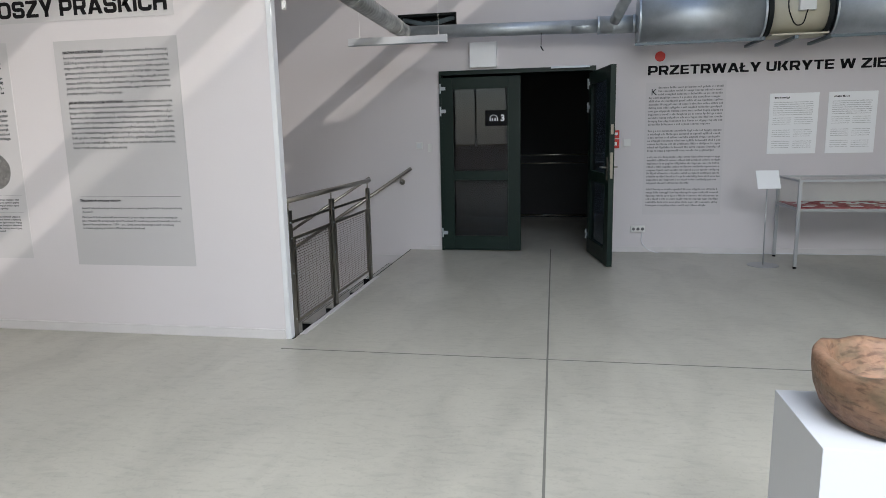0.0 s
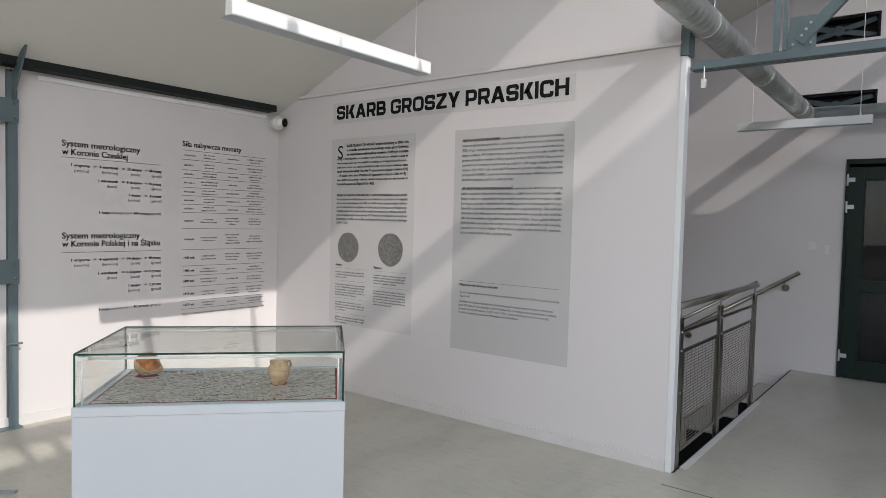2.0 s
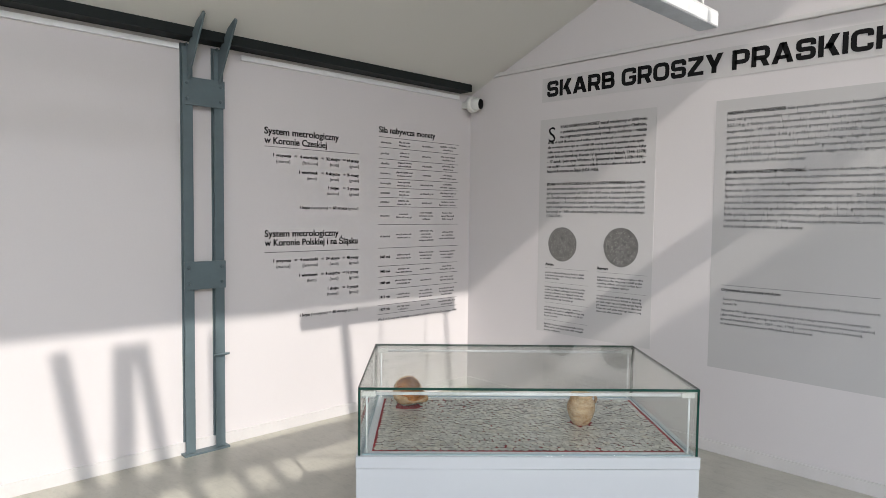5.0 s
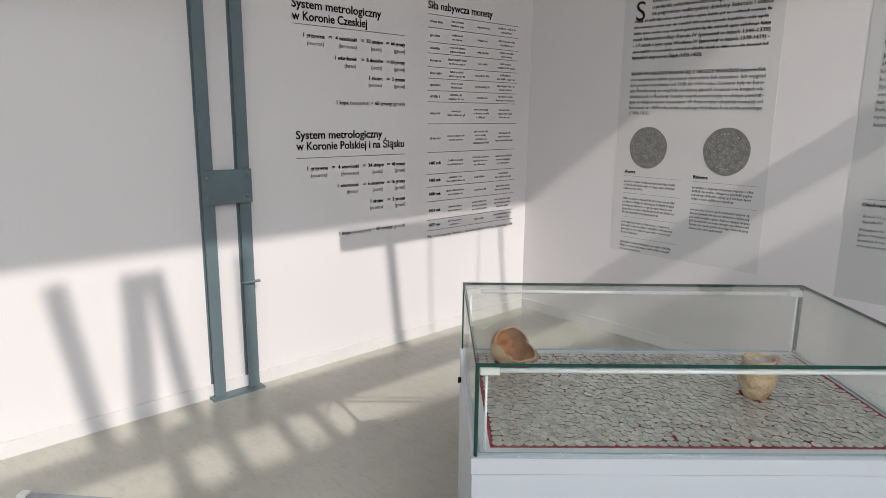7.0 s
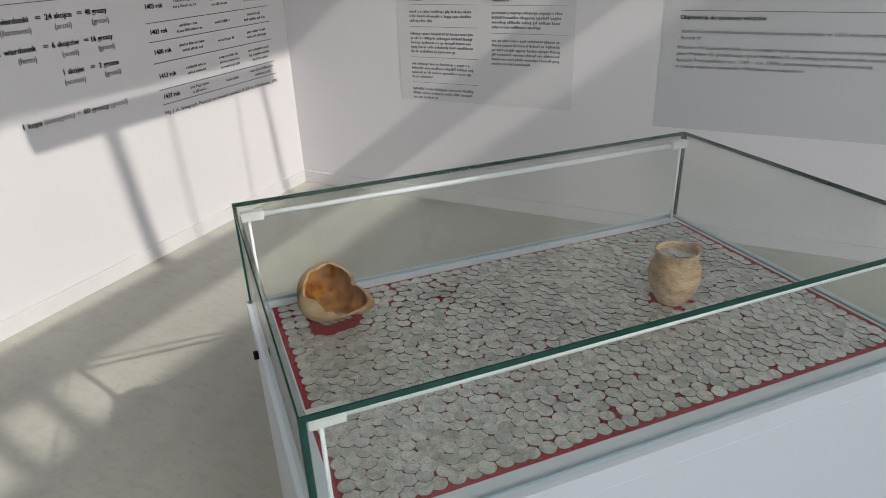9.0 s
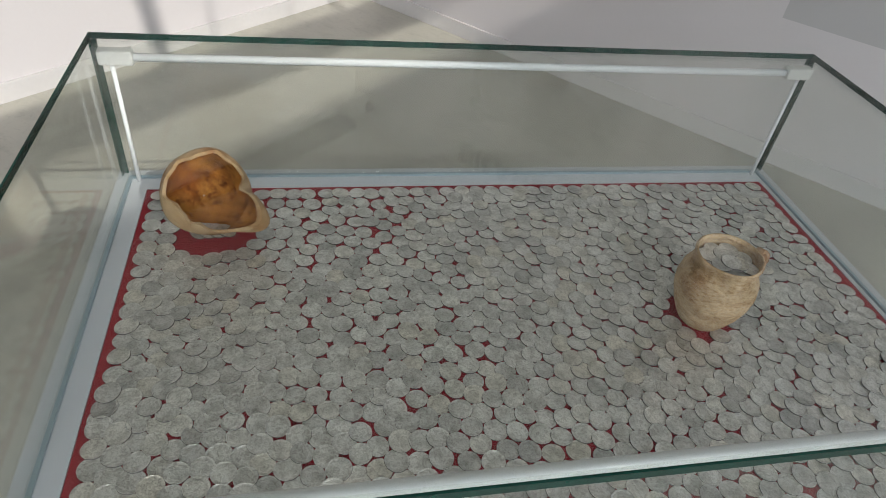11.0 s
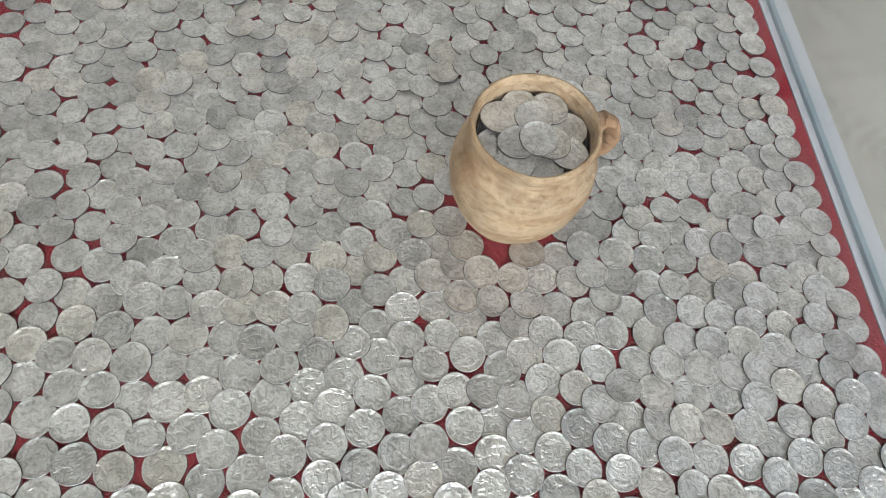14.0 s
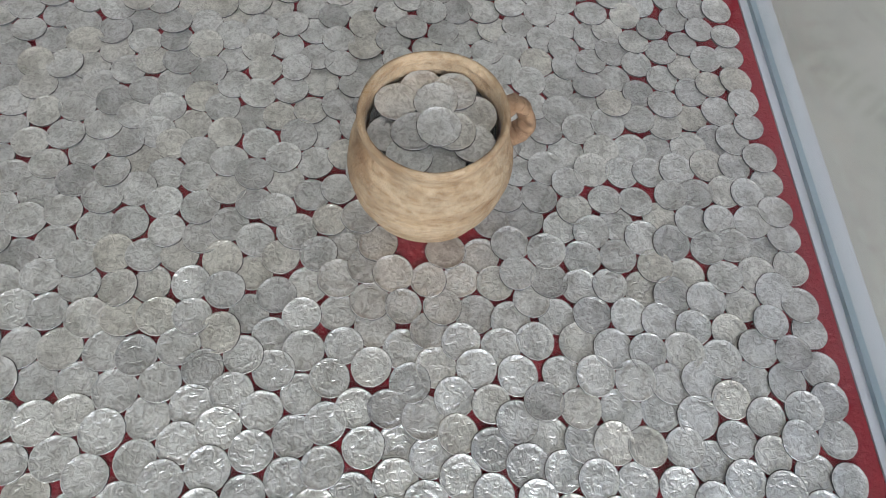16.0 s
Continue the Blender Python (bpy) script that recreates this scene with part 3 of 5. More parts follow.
def truss_node(x):
    bm = bmesh.new()
    vs = [bm.verts.new(p) for p in ((x - 0.075, -0.005, 2.363), (x + 0.065, -0.005, 2.363), (x + 0.065, -0.005, 2.53), (x - 0.055, -0.005, 2.53))]
    bm.faces.new(vs)
    r = bmesh.ops.extrude_face_region(bm, geom=bm.faces[:])
    bmesh.ops.translate(bm, verts=[v for v in r["geom"] if isinstance(v, bmesh.types.BMVert)], vec=(0, 0.01, 0))
    bmesh.ops.recalc_face_normals(bm, faces=bm.faces[:])
    gp = part("gusset", bm, STEEL, truss)
    for dx, z in ((-0.035, 2.385), (0.045, 2.385), (0.002, 2.425), (0.022, 2.455), (0.042, 2.485)):
        part("bolt", lathe([(0.008, 0), (0.008, 0.005), (0.0045, 0.007), (0.0005, 0.008)], 6)[0], GALV, gp, at=pose(x + dx, -0.0285, z, 90, 0, 0))
    bm = bmesh.new()
    for px, w in ((x - 0.118, 0.030), (x - 0.078, 0.018)):
        add_box(bm, (px - w / 2, -0.018, 2.363), (px + w / 2, -0.008, roof_z(x - 0.1) - 0.01))
    add_box(bm, (x - 0.133, -0.008, 2.363), (x - 0.125, 0.03, roof_z(x - 0.1) - 0.01))
    part("vertical", bm, STEEL, truss)
    bm = bmesh.new()
    add_bar(bm, (x - 0.01, -0.015, 2.40), (x + 0.95, -0.015, 3.42), 0.05, 0.010, up=(0, 1, 0))
    add_bar(bm, (x + 0.01, -0.002, 2.385), (x + 0.97, -0.002, 3.405), 0.008, 0.03, up=(0, 1, 0))
    part("diagonal", bm, STEEL, truss)
for x in (-1.385, 0.10, 1.5):
    truss_node(x)
part("post", box((XE + 0.002, -0.05, 2.401), (XE + 0.05, 0.05, 2.95), 0.002), STEEL, truss)

# ---------------------------------------------------------------- ducts
def spiral_duct(label, a, b, r, pitch=0.07, mat=GALV, name="duct"):
    a, b = Vector(a), Vector(b)
    d = thing(name, label, "duct", tuple(a))
    L = (b - a).length
    prof = []
    n = int(L / pitch)
    for k in range(n + 1):
        z = k * L / n
        prof += [(r, max(z - 0.008, 0.0) if k else 0), (r + 0.004, z), (r, min(z + 0.008, L))] if 0 < k < n else [(r, z)]
    bm, rings = lathe(prof, 28)
    for ring in (rings[0], rings[-1]):
        bm.faces.new(ring)
    bmesh.ops.recalc_face_normals(bm, faces=bm.faces[:])
    q = (b - a).to_track_quat("Z", "Y").to_matrix().to_4x4()
    part("pipe", bm, mat, d, smooth=True, at=q)
    return d, q, L


OLDDUCT = principled("dusty galvanised duct", (0.48, 0.49, 0.48), 0.42, metal=0.6, var=0.35, scale=7, fine=40, bump=0.2)
d1, q1, L1 = spiral_duct("dusty galvanised spiral duct hung under the roof", (-1.875, 1.2, 2.62), (-1.872, 7.48, 2.54), 0.080, 0.075, OLDDUCT)
for t in (1.9, 3.2, 4.6, 6.05):
    part("band", tube((0, 0, t - 0.02), (0, 0, t + 0.02), 0.088, 28), OLDDUCT, d1, "clamping band", smooth=False, at=q1.copy())
for t in (1.9, 3.35):
    bm = tube((0, t, 0.07), (0, t, roof_z(-1.875) - 2.62), 0.004, 8)
    part("hanger", bm, GALV, d1)
hang = thing("hanger_clip", "small white clip hanging from the truss", "clip", (-1.85, YP - 0.03, 2.20))
part("body", box((-0.012, -0.012, 0.0), (0.012, 0.012, 0.05), 0.003), PLASTIC, hang)
part("wire", tube((0, 0, 0.05), (0, 0, 0.12), 0.003, 8), PLASTIC, hang)

d2 = thing("wall_duct", "galvanised duct line along the wall above the door", "duct", (0, 7.64, 0))
part("elbow", tube((-1.872, -0.17, 2.54), (-1.85, 0.0, 2.53), 0.078, 24), OLDDUCT, d2, smooth=True)
part("pipe", tube((-1.87, 0, 2.525), (0.24, 0, 2.495), 0.070, 24), GALV, d2, smooth=True)
part("coupling", tube((-0.03, 0, 2.495), (0.22, 0, 2.495), 0.070, 24), GALV, d2, smooth=True)
part("coupling", tube((0.24, 0, 2.50), (0.64, 0, 2.50), 0.092, 24), GALV, d2, smooth=True)
for x in (0.24, 0.40, 0.60):
    part("seam_ring", tube((x, 0, 2.50), (x + 0.02, 0, 2.50), 0.098, 24), GALV, d2)
d3 = thing("main_duct", "large galvanised duct with a cream fan section", "duct", (0, 7.55, 0))
for x0, x1 in ((0.64, 1.84), (2.46, 4.6)):
    part("pipe", tube((x0, 0, 2.52), (x1, 0, 2.52), 0.235, 48), GALV, d3, smooth=True)
    for x in (x0, x1 - 0.02):
        part("flange", tube((x, 0, 2.52), (x + 0.02, 0, 2.52), 0.245, 48), GALV, d3)
CREAM = principled("cream enamel", (0.52, 0.49, 0.38), 0.5, var=0.1)
part("fan_section", tube((1.90, 0, 2.52), (2.40, 0, 2.52), 0.20, 40), CREAM, d3, "cream enamelled fan section", smooth=True)
for x in (1.86, 2.40):
    part("clamp", tube((x, 0, 2.52), (x + 0.04, 0, 2.52), 0.225, 40), DARKSTEEL, d3)
part("junction_box", box((2.12, -0.25, 2.50), (2.27, -0.19, 2.62), 0.008), PLASTIC, d3, "white junction box")
part("tray", box((1.9, -0.18, 2.285), (2.42, 0.18, 2.30)), CREAM, d3)
for x in (1.80, 2.10, 2.42):
    bm = bmesh.new()
    add_bar(bm, (x, -0.28, 2.25), (x, 0.36, 2.25), 0.035, 0.03)
    part("bracket", bm, STEEL, d3)
part("bracket", box((0.60, -0.26, 2.235), (1.80, -0.235, 2.262)), STEEL, d3)
part("bracket", box((2.44, -0.26, 2.235), (4.6, -0.235, 2.262)), STEEL, d3)
cu = bpy.data.curves.new("cable", "CURVE")
cu.dimensions, cu.bevel_depth = "3D", 0.006
sp = cu.splines.new("BEZIER")
sp.bezier_points.add(3)
for p, c in zip(sp.bezier_points, ((2.02, -0.23, 2.74), (2.04, -0.26, 2.45), (2.12, -0.26, 2.36), (2.19, -0.26, 2.50))):
    p.co, p.handle_left_type, p.handle_right_type = c, "AUTO", "AUTO"
tmp = new("cable", cu)
bpy.context.view_layer.update()
me = bpy.data.meshes.new_from_object(tmp)
bpy.data.objects.remove(tmp)
me.materials.append(INK)
ob = new("cable", me)
ob.parent = d3
d4, q4, L4 = spiral_duct("slanting galvanised branch duct", (0.40, 7.40, 2.50), (0.66, 6.75, 2.98), 0.055, 0.09, GALV, "branch_duct")
hk = thing("ceiling_hook", "small dark hook under the duct", "hook", (-0.35, 7.60, 2.30))
part("rod", tube((0, 0, 0.0), (0, 0, 0.15), 0.004, 8), DARKSTEEL, hk)
part("claw", tube((-0.005, 0, 0.01), (0.025, 0, -0.04), 0.007, 8), DARKSTEEL, hk)

# ---------------------------------------------------------------- wall fans in the upper wall
for x0, x1, z0, z1 in VENTS:
    v = thing("wall_fan", "dark louvred fan set in the upper wall", "fan", (0, YD, 0))
    # near-black housing colour paints in the dark of the recess
    part("housing", box((x0 + 0.001, 0.20, z0 + 0.001), (x1 - 0.001, 0.24, z1 - 0.001)), UNLIT, v)
    bm = bmesh.new()
    for lo, hi in (((x0, 0.02, z0), (x0 + 0.025, 0.2, z1)), ((x1 - 0.025, 0.02, z0), (x1, 0.2, z1)), ((x0 + 0.025, 0.02, z1 - 0.025), (x1 - 0.025, 0.2, z1)), ((x0 + 0.025, 0.02, z0), (x1 - 0.025, 0.2, z0 + 0.02))):
        add_box(bm, lo, hi)
    part("frame", bm, DARKSTEEL, v)
    cx, cz = (x0 + x1) / 2, (z0 + z1) / 2 if z1 - z0 > 0.2 else z0 - 0.02
    part("hub", tube((cx, 0.08, max(cz, z0 + 0.03)), (cx, 0.16, max(cz, z0 + 0.03)), 0.05, 20), STEEL, v)
    for sx in (-1, 1):
        for sz in ((-1, 1) if z1 - z0 > 0.2 else (1,)):
            bm = bmesh.new()
            zt = z1 - 0.04 if sz > 0 else z0 + 0.04
            add_bar(bm, (cx, 0.1, max(cz, z0 + 0.03)), (cx + sx * 0.31, 0.1, zt), 0.05, 0.012, up=(0, 1, 0))
            part("blade", bm, STEEL, v)
# black sheet added for the darkness behind the fan openings
solid("wall_fan_back", box((-2.1, YD + 0.26, 2.62), (-1.2, YD + 0.30, 3.7)), BLACK, "black backing added for the dark depth behind the fans", "wall", "structure")

# ---------------------------------------------------------------- lamps
def hanging_lamp(at, rz, length, label="white unlit linear lamp hung on thin cords", w=0.05, h=0.075):
    d = thing("hanging_lamp", label, "lamp", at, rz, "linear lamps")
    part("body", box((-w / 2, 0, 0), (w / 2, length, h), 0.002), WHITEMETAL, d)
    part("diffuser", box((w / 2 + 0.0002, 0.004, 0.004), (w / 2 + 0.003, length - 0.004, h - 0.012), 0.001), DIFFUSER, d, "milky side diffuser")
    part("lip", box((-w / 2 - 0.045, 0.004, -0.003), (w / 2, length - 0.004, -0.0005)), GALV, d, "grey metal lip")
    for y in (0.09, length - 0.12):
        th = radians(rz)
        zr = roof_z(at[0] - y * math.sin(th)) - at[2]
        bm = tube((0, y, h), (0, y, max(zr, 0.3)), 0.0025, 8)
        add_tube(bm, (0, y, h), (0, y, h + 0.03), 0.006, 8)
        part("cord", bm, PLASTIC, d, "thin white suspension cord")
    return d


hanging_lamp((-3.33, 2.30, 2.33), 0, 1.41)
hanging_lamp((-4.45, 0.22, 2.33), 0, 1.43)
hanging_lamp((-1.28, 7.05, 2.325), 90, 1.05, "grey unlit linear lamp hung near the door")

# ---------------------------------------------------------------- prints on the walls
def on_p(x, z, d=0.0025):
    return pose(x, YP - d, z, 90, 0, 0)


def on_l(y, z, d=0.0025):
    return pose(XL + d, y, z, 90, 0, 90)


def on_d(x, z, d=0.0025):
    return pose(x, YD - d, z, 90, 0, 0)


rng = random.Random(5)


def word_bars(bm, x0, x1, z, h, ragged=0.0):
    """Unreadable small print: words made of short upright marks, a letter each."""
    x, end = x0, x1 - ragged
    while x < end - h:
        for _ in range(rng.choice((1, 2, 3, 4, 5, 6, 7, 8, 9))):
            if x > end - 0.4 * h:
                break
            w = h * rng.uniform(0.38, 0.62)
            tall = rng.random()
            lo, hi = (z - 0.25 * h, z + 0.72 * h) if tall > 0.90 else (z, z + h * (1.0 if tall < 0.25 else 0.72))
            vs = [bm.verts.new(p) for p in ((x, lo, 0.0), (x + w, lo, 0.0), (x + w, hi, 0.0), (x, hi, 0.0))]
            bm.faces.new(vs)
            x += w + 0.17 * h
        x += h * 0.42


def bars(name, rows, material, m, parent, label=""):
    """rows: (x0, x1, z, height)."""
    bm = bmesh.new()
    for x0, x1, z, h in rows:
        word_bars(bm, x0, x1, z, h)
    ob = part(name, bm, material, parent, label)
    ob.matrix_basis = m
    ob["kind"] = "stuff"
    return ob


# wide heavy capitals, drawn as strokes in a cell one unit high
def filleted(pts, rad, closed=False):
    """The corners of a line rounded off with small arcs."""
    out, n = [], len(pts)
    for i, p in enumerate(pts):
        p = Vector(p)
        if not closed and i in (0, n - 1):
            out.append(p)
            continue
        a, b = Vector(pts[i - 1]) - p, Vector(pts[(i + 1) % n]) - p
        k = min(rad, a.length * 0.5, b.length * 0.5)
        a, b = p + a.normalized() * k, p + b.normalized() * k
        for j in range(7):
            t = j / 6
            out.append(a * (1 - t) ** 2 + p * 2 * t * (1 - t) + b * t ** 2)
    clean = [out[0]]
    for p in out[1:]:
        if (p - clean[-1]).length > 1e-4:
            clean.append(p)
    if closed and (clean[0] - clean[-1]).length > 1e-4:
        clean.append(clean[0])
    return clean


def slab(bm, ring, m):
    """A flat polygon of the lettering, a little thick."""
    lo = [bm.verts.new(m @ Vector((x, y, 0))) for x, y in ring]
    hi = [bm.verts.new(m @ Vector((x, y, 0.0012))) for x, y in ring]
    bm.faces.new(hi)
    for i in range(len(ring)):
        j = (i + 1) % len(ring)
        bm.faces.new((lo[i], lo[j], hi[j], hi[i]))


def ink_stroke(bm, pts, rad, m, closed=False, t=0.22):
    line = filleted(pts, rad, closed)
    n = len(line)
    sides = []
    for i, p in enumerate(line):
        q0 = line[i - 1] if i else (line[-2] if closed else None)
        q1 = line[i + 1] if i < n - 1 else (line[1] if closed else None)
        d0 = (p - q0).normalized() if q0 is not None else (q1 - p).normalized()
        d1 = (q1 - p).normalized() if q1 is not None else d0
        mid = (d0 + d1).normalized()
        nor = Vector((-mid.y, mid.x)) * (t / 2) / max(0.5, mid.dot(d0))
        sides.append((p + nor, p - nor))
    for (a, b), (c, d) in zip(sides, sides[1:]):
        slab(bm, (b, d, c, a), m)


def lean(x0, y0, x1, y1, w):
    return ((x0, y0), (x0 + w, y0), (x1 + w, y1), (x1, y1)) if y1 > y0 else ((x1, y1), (x1 + w, y1), (x0 + w, y0), (x0, y0))


def rect(x0, y0, x1, y1):
    return ((x0, y0), (x1, y0), (x1, y1), (x0, y1))


L, LO, HI = 0.11, 0.11, 0.89
STEM = rect(0, 0, 0.22, 1)
GLYPHS = {      # width, rounded strokes (points, radius, closed), straight pieces
    "S": (0.80, [([(0.69, 0.66), (0.69, HI), (L, HI), (L, 0.5), (0.69, 0.5), (0.69, LO), (L, LO), (L, 0.34)], 0.15, False)], []),
    "K": (0.84, [], [STEM, lean(0.22, 0.36, 0.53, 1, 0.29), lean(0.56, 0, 0.28, 0.60, 0.28)]),
    "A": (0.92, [], [lean(0, 0, 0.32, 1, 0.25), lean(0.67, 0, 0.35, 1, 0.25), rect(0.2, 0.20, 0.72, 0.38)]),
    "R": (0.80, [([(0.1, HI), (0.69, HI), (0.69, 0.42), (0.1, 0.42)], 0.17, False)], [STEM, lean(0.54, 0, 0.36, 0.40, 0.26)]),
    "B": (0.80, [([(0.1, HI), (0.66, HI), (0.66, 0.5), (0.1, 0.5)], 0.15, False), ([(0.1, 0.5), (0.69, 0.5), (0.69, LO), (0.1, LO)], 0.16, False)], [STEM]),
    "G": (0.86, [([(0.75, 0.66), (0.75, HI), (L, HI), (L, LO), (0.75, LO), (0.75, 0.5)], 0.22, False)], [rect(0.45, 0.38, 0.86, 0.55)]),
    "O": (0.88, [([(L, HI), (L, LO), (0.77, LO), (0.77, HI)], 0.26, True)], []),
    "Z": (0.80, [], [rect(0, 0, 0.8, 0.2), rect(0.02, 0.8, 0.78, 1), lean(0, 0.2, 0.46, 0.8, 0.32)]),
    "Y": (0.86, [], [lean(0.30, 0.34, 0, 1, 0.27), lean(0.30, 0.34, 0.59, 1, 0.27), rect(0.31, 0, 0.55, 0.40)]),
    "P": (0.80, [([(0.1, HI), (0.69, HI), (0.69, 0.38), (0.1, 0.38)], 0.19, False)], [STEM]),
    "I": (0.22, [], [STEM]),
    "C": (0.82, [([(0.71, 0.66), (0.71, HI), (L, HI), (L, LO), (0.71, LO), (0.71, 0.34)], 0.22, False)], []),
    "H": (0.82, [], [STEM, rect(0.60, 0, 0.82, 1), rect(0.2, 0.41, 0.62, 0.60)]),
    "E": (0.70, [], [STEM, rect(0.2, 0.8, 0.70, 1), rect(0.2, 0.41, 0.66, 0.59), rect(0.2, 0, 0.70, 0.2)]),
    "T": (0.76, [], [rect(0, 0.8, 0.76, 1), rect(0.27, 0, 0.49, 0.82)]),
    "U": (0.80, [([(L, 1), (L, LO), (0.69, LO), (0.69, 1)], 0.22, False)], []),
    "W": (1.18, [], [lean(0.19, 0, 0, 1, 0.23), lean(0.19, 0, 0.47, 1, 0.23), lean(0.76, 0, 0.47, 1, 0.23), lean(0.76, 0, 0.95, 1, 0.23)]),
    "M": (0.98, [], [STEM, rect(0.76, 0, 0.98, 1), lean(0.39, 0.12, 0.06, 1, 0.22), lean(0.39, 0.12, 0.70, 1, 0.22)]),
    "Ł": (0.68, [], [STEM, rect(0.2, 0, 0.68, 0.2), ((-0.10, 0.36), (0.40, 0.58), (0.40, 0.74), (-0.10, 0.52))]),
}


def wide_title(text, cap, length, m, parent):
    """Each letter a part of its own, set to the given cap height and length."""
    gap, space = 0.085, 0.34
    total = sum(space if c == " " else GLYPHS[c][0] + gap for c in text) - gap
    sx, x = length / total, 0.0
    for c in text:
        if c == " ":
            x += space
            continue
        w, strokes, pieces = GLYPHS[c]
        bm = bmesh.new()
        to = Matrix.Translation((x * sx, 0, 0)) @ Matrix.Diagonal((sx, cap, 1, 1))
        for pts, rad, closed in strokes:
            ink_stroke(bm, pts, rad, to, closed)
        for ring in pieces:
            slab(bm, ring, to)
        part("letter", bm, INK, parent, at=m)
        x += w + gap


# title
ttl = thing("title_sign", "black wide lettering on a grey strip on the wall", "wall lettering")
part("strip", box((-4.86, YP - 0.0016, 2.215), (-2.64, YP, 2.385)), PANEL2, ttl, "light grey strip")
wide_title("SKARB GROSZY PRASKICH", 0.112, 2.13, on_p(-4.815, 2.249, 0.0020), ttl)

# first panel with two coin pictures
p1 = thing("text_panel", "light grey printed panel with two coin pictures", "text panel")
part("film", box((-4.87, YP - 0.0016, 0.55), (-3.955, YP, 2.09)), PANEL2, p1)
X0, X1 = -4.80, -4.02
letters("initial", "S", 0.155, INK, on_p(X0, 1.925), p1)
L1S = ["KARB SREBRNYCH MONET został odnaleziony w 2006 roku", "u podnóża południowo-wschodniego stoku góry Chełmiec,", "na pograniczu wałbrzyskiej dzielnicy Sobięcin i miasta"]
for k, line in enumerate(L1S):
    letters("text_line", line, 0.030, INK, on_p(X0 + 0.11, 2.018 - 0.0345 * k), p1, bold=0.0005, width=X1 - X0 - 0.11)
bars("small_print", [(X0, X1, 2.018 - 0.0345 * k, 0.016) for k in (3, 4, 5)], INK, on_p(0, 0, 0.002), p1)
letters("text_line", "nasti luksemburskiej: Karola IV (panował w latach 1346-1378)", 0.028, INK, on_p(X0, 2.018 - 0.0345 * 6), p1, bold=0.0005, width=X1 - X0)
letters("text_line", "- 17 sztuk i jego syna Wacława IV (panował w latach 1378-1419) -", 0.028, INK, on_p(X0, 2.018 - 0.0345 * 7), p1, bold=0.0005, width=X1 - X0)
bars("small_print", [(X0, X1, 2.018 - 0.0345 * 8, 0.016)], INK, on_p(0, 0, 0.002), p1)
letters("text_line", "husyckich wypraw na Śląsk (1425-1435).", 0.028, INK, on_p(X0, 2.018 - 0.0345 * 9), p1, bold=0.0005, width=0.43)
L1B = ["SKARB W CAŁOŚCI SKŁADA SIĘ Z GROSZY PRASKICH, które w Pol-", "sce nazywano także groszami szerokimi lub czeskimi. Ich wygląd", "był prawie niezmienny od 1300 do 1547 roku. Cenione były w Euro-", "pie Środkowej ze względu na dobrą jakość kruszcu i w krajach są-",
       "siadujących z Koroną Czeską współuczestniczyły w obiegu pienięż-", "nym z miejscowymi monetami. W Polsce były oficjalną monetą od", "koronacji w 1300 roku króla czeskiego Wacława II na króla polskiego"]
for k, line in enumerate(L1B):
    letters("text_line", line, 0.026, INK if k == 0 else GREYINK, on_p(X0, 1.615 - 0.0325 * k), p1, bold=0.0004, width=X1 - X0)
letters("text_line", "(1300-1305).", 0.027, GREYINK, on_p(X0, 1.615 - 0.0325 * 7), p1)
RELIEF = principled("printed relief grey", (0.32, 0.315, 0.30), 0.6, var=0.2, bump=0)
COINPRINT = principled("printed coin grey", (0.16, 0.155, 0.15), 0.6, var=0.45, scale=28, fine=90, bump=0.0)
for cx, seed, r in ((-4.655, 1, 0.122), (-4.185, 2, 0.130)):
    bm = bmesh.new()
    rr = random.Random(seed)
    ph = [rr.uniform(0, 6.28) for _ in range(3)]
    vs = []
    for i in range(60):
        a = 2 * math.pi * i / 60
        q = r * (1 + 0.008 * math.sin(3 * a + ph[0]) + 0.006 * math.sin(7 * a + ph[1]))
        vs.append(bm.verts.new((cx + q * math.cos(a), 1.195 + q * math.sin(a), 0)))
    bm.faces.new(vs)
    pic = part("coin_picture", bm, COINPRINT, p1, "grey printed picture of an old coin")
    pic.matrix_basis = on_p(0, 0, 0.0030)
    bm = bmesh.new()
    for r2, w, n in ((0.108, 0.0035, 46), (0.096, 0.007, 30), (0.083, 0.0025, 40)):
        for i in range(n):
            if rr.random() < 0.3:
                continue
            a0, a1 = 2 * math.pi * i / n, 2 * math.pi * (i + rr.uniform(0.35, 0.7)) / n
            add_bar(bm, (cx + r2 * math.cos(a0), 1.195 + r2 * math.sin(a0), 0), (cx + r2 * math.cos(a1), 1.195 + r2 * math.sin(a1), 0), w * rr.uniform(0.5, 1.2), 0.0006)
    for i in range(110):
        a, q = rr.uniform(0, 6.28), 0.072 * math.sqrt(rr.random())
        b = rr.uniform(0, 6.28)
        x, z, ll = cx + q * math.cos(a), 1.195 + q * math.sin(a), rr.uniform(0.003, 0.011)
        add_bar(bm, (x, z, 0), (x + ll * math.cos(b), z + ll * math.sin(b), 0), rr.uniform(0.0015, 0.0035), 0.0006)
    det = part("coin_relief", bm, RELIEF, pic, "lighter relief lines")
    det.matrix_basis = pose(0, 0, 0.0012)
    det["kind"] = "stuff"
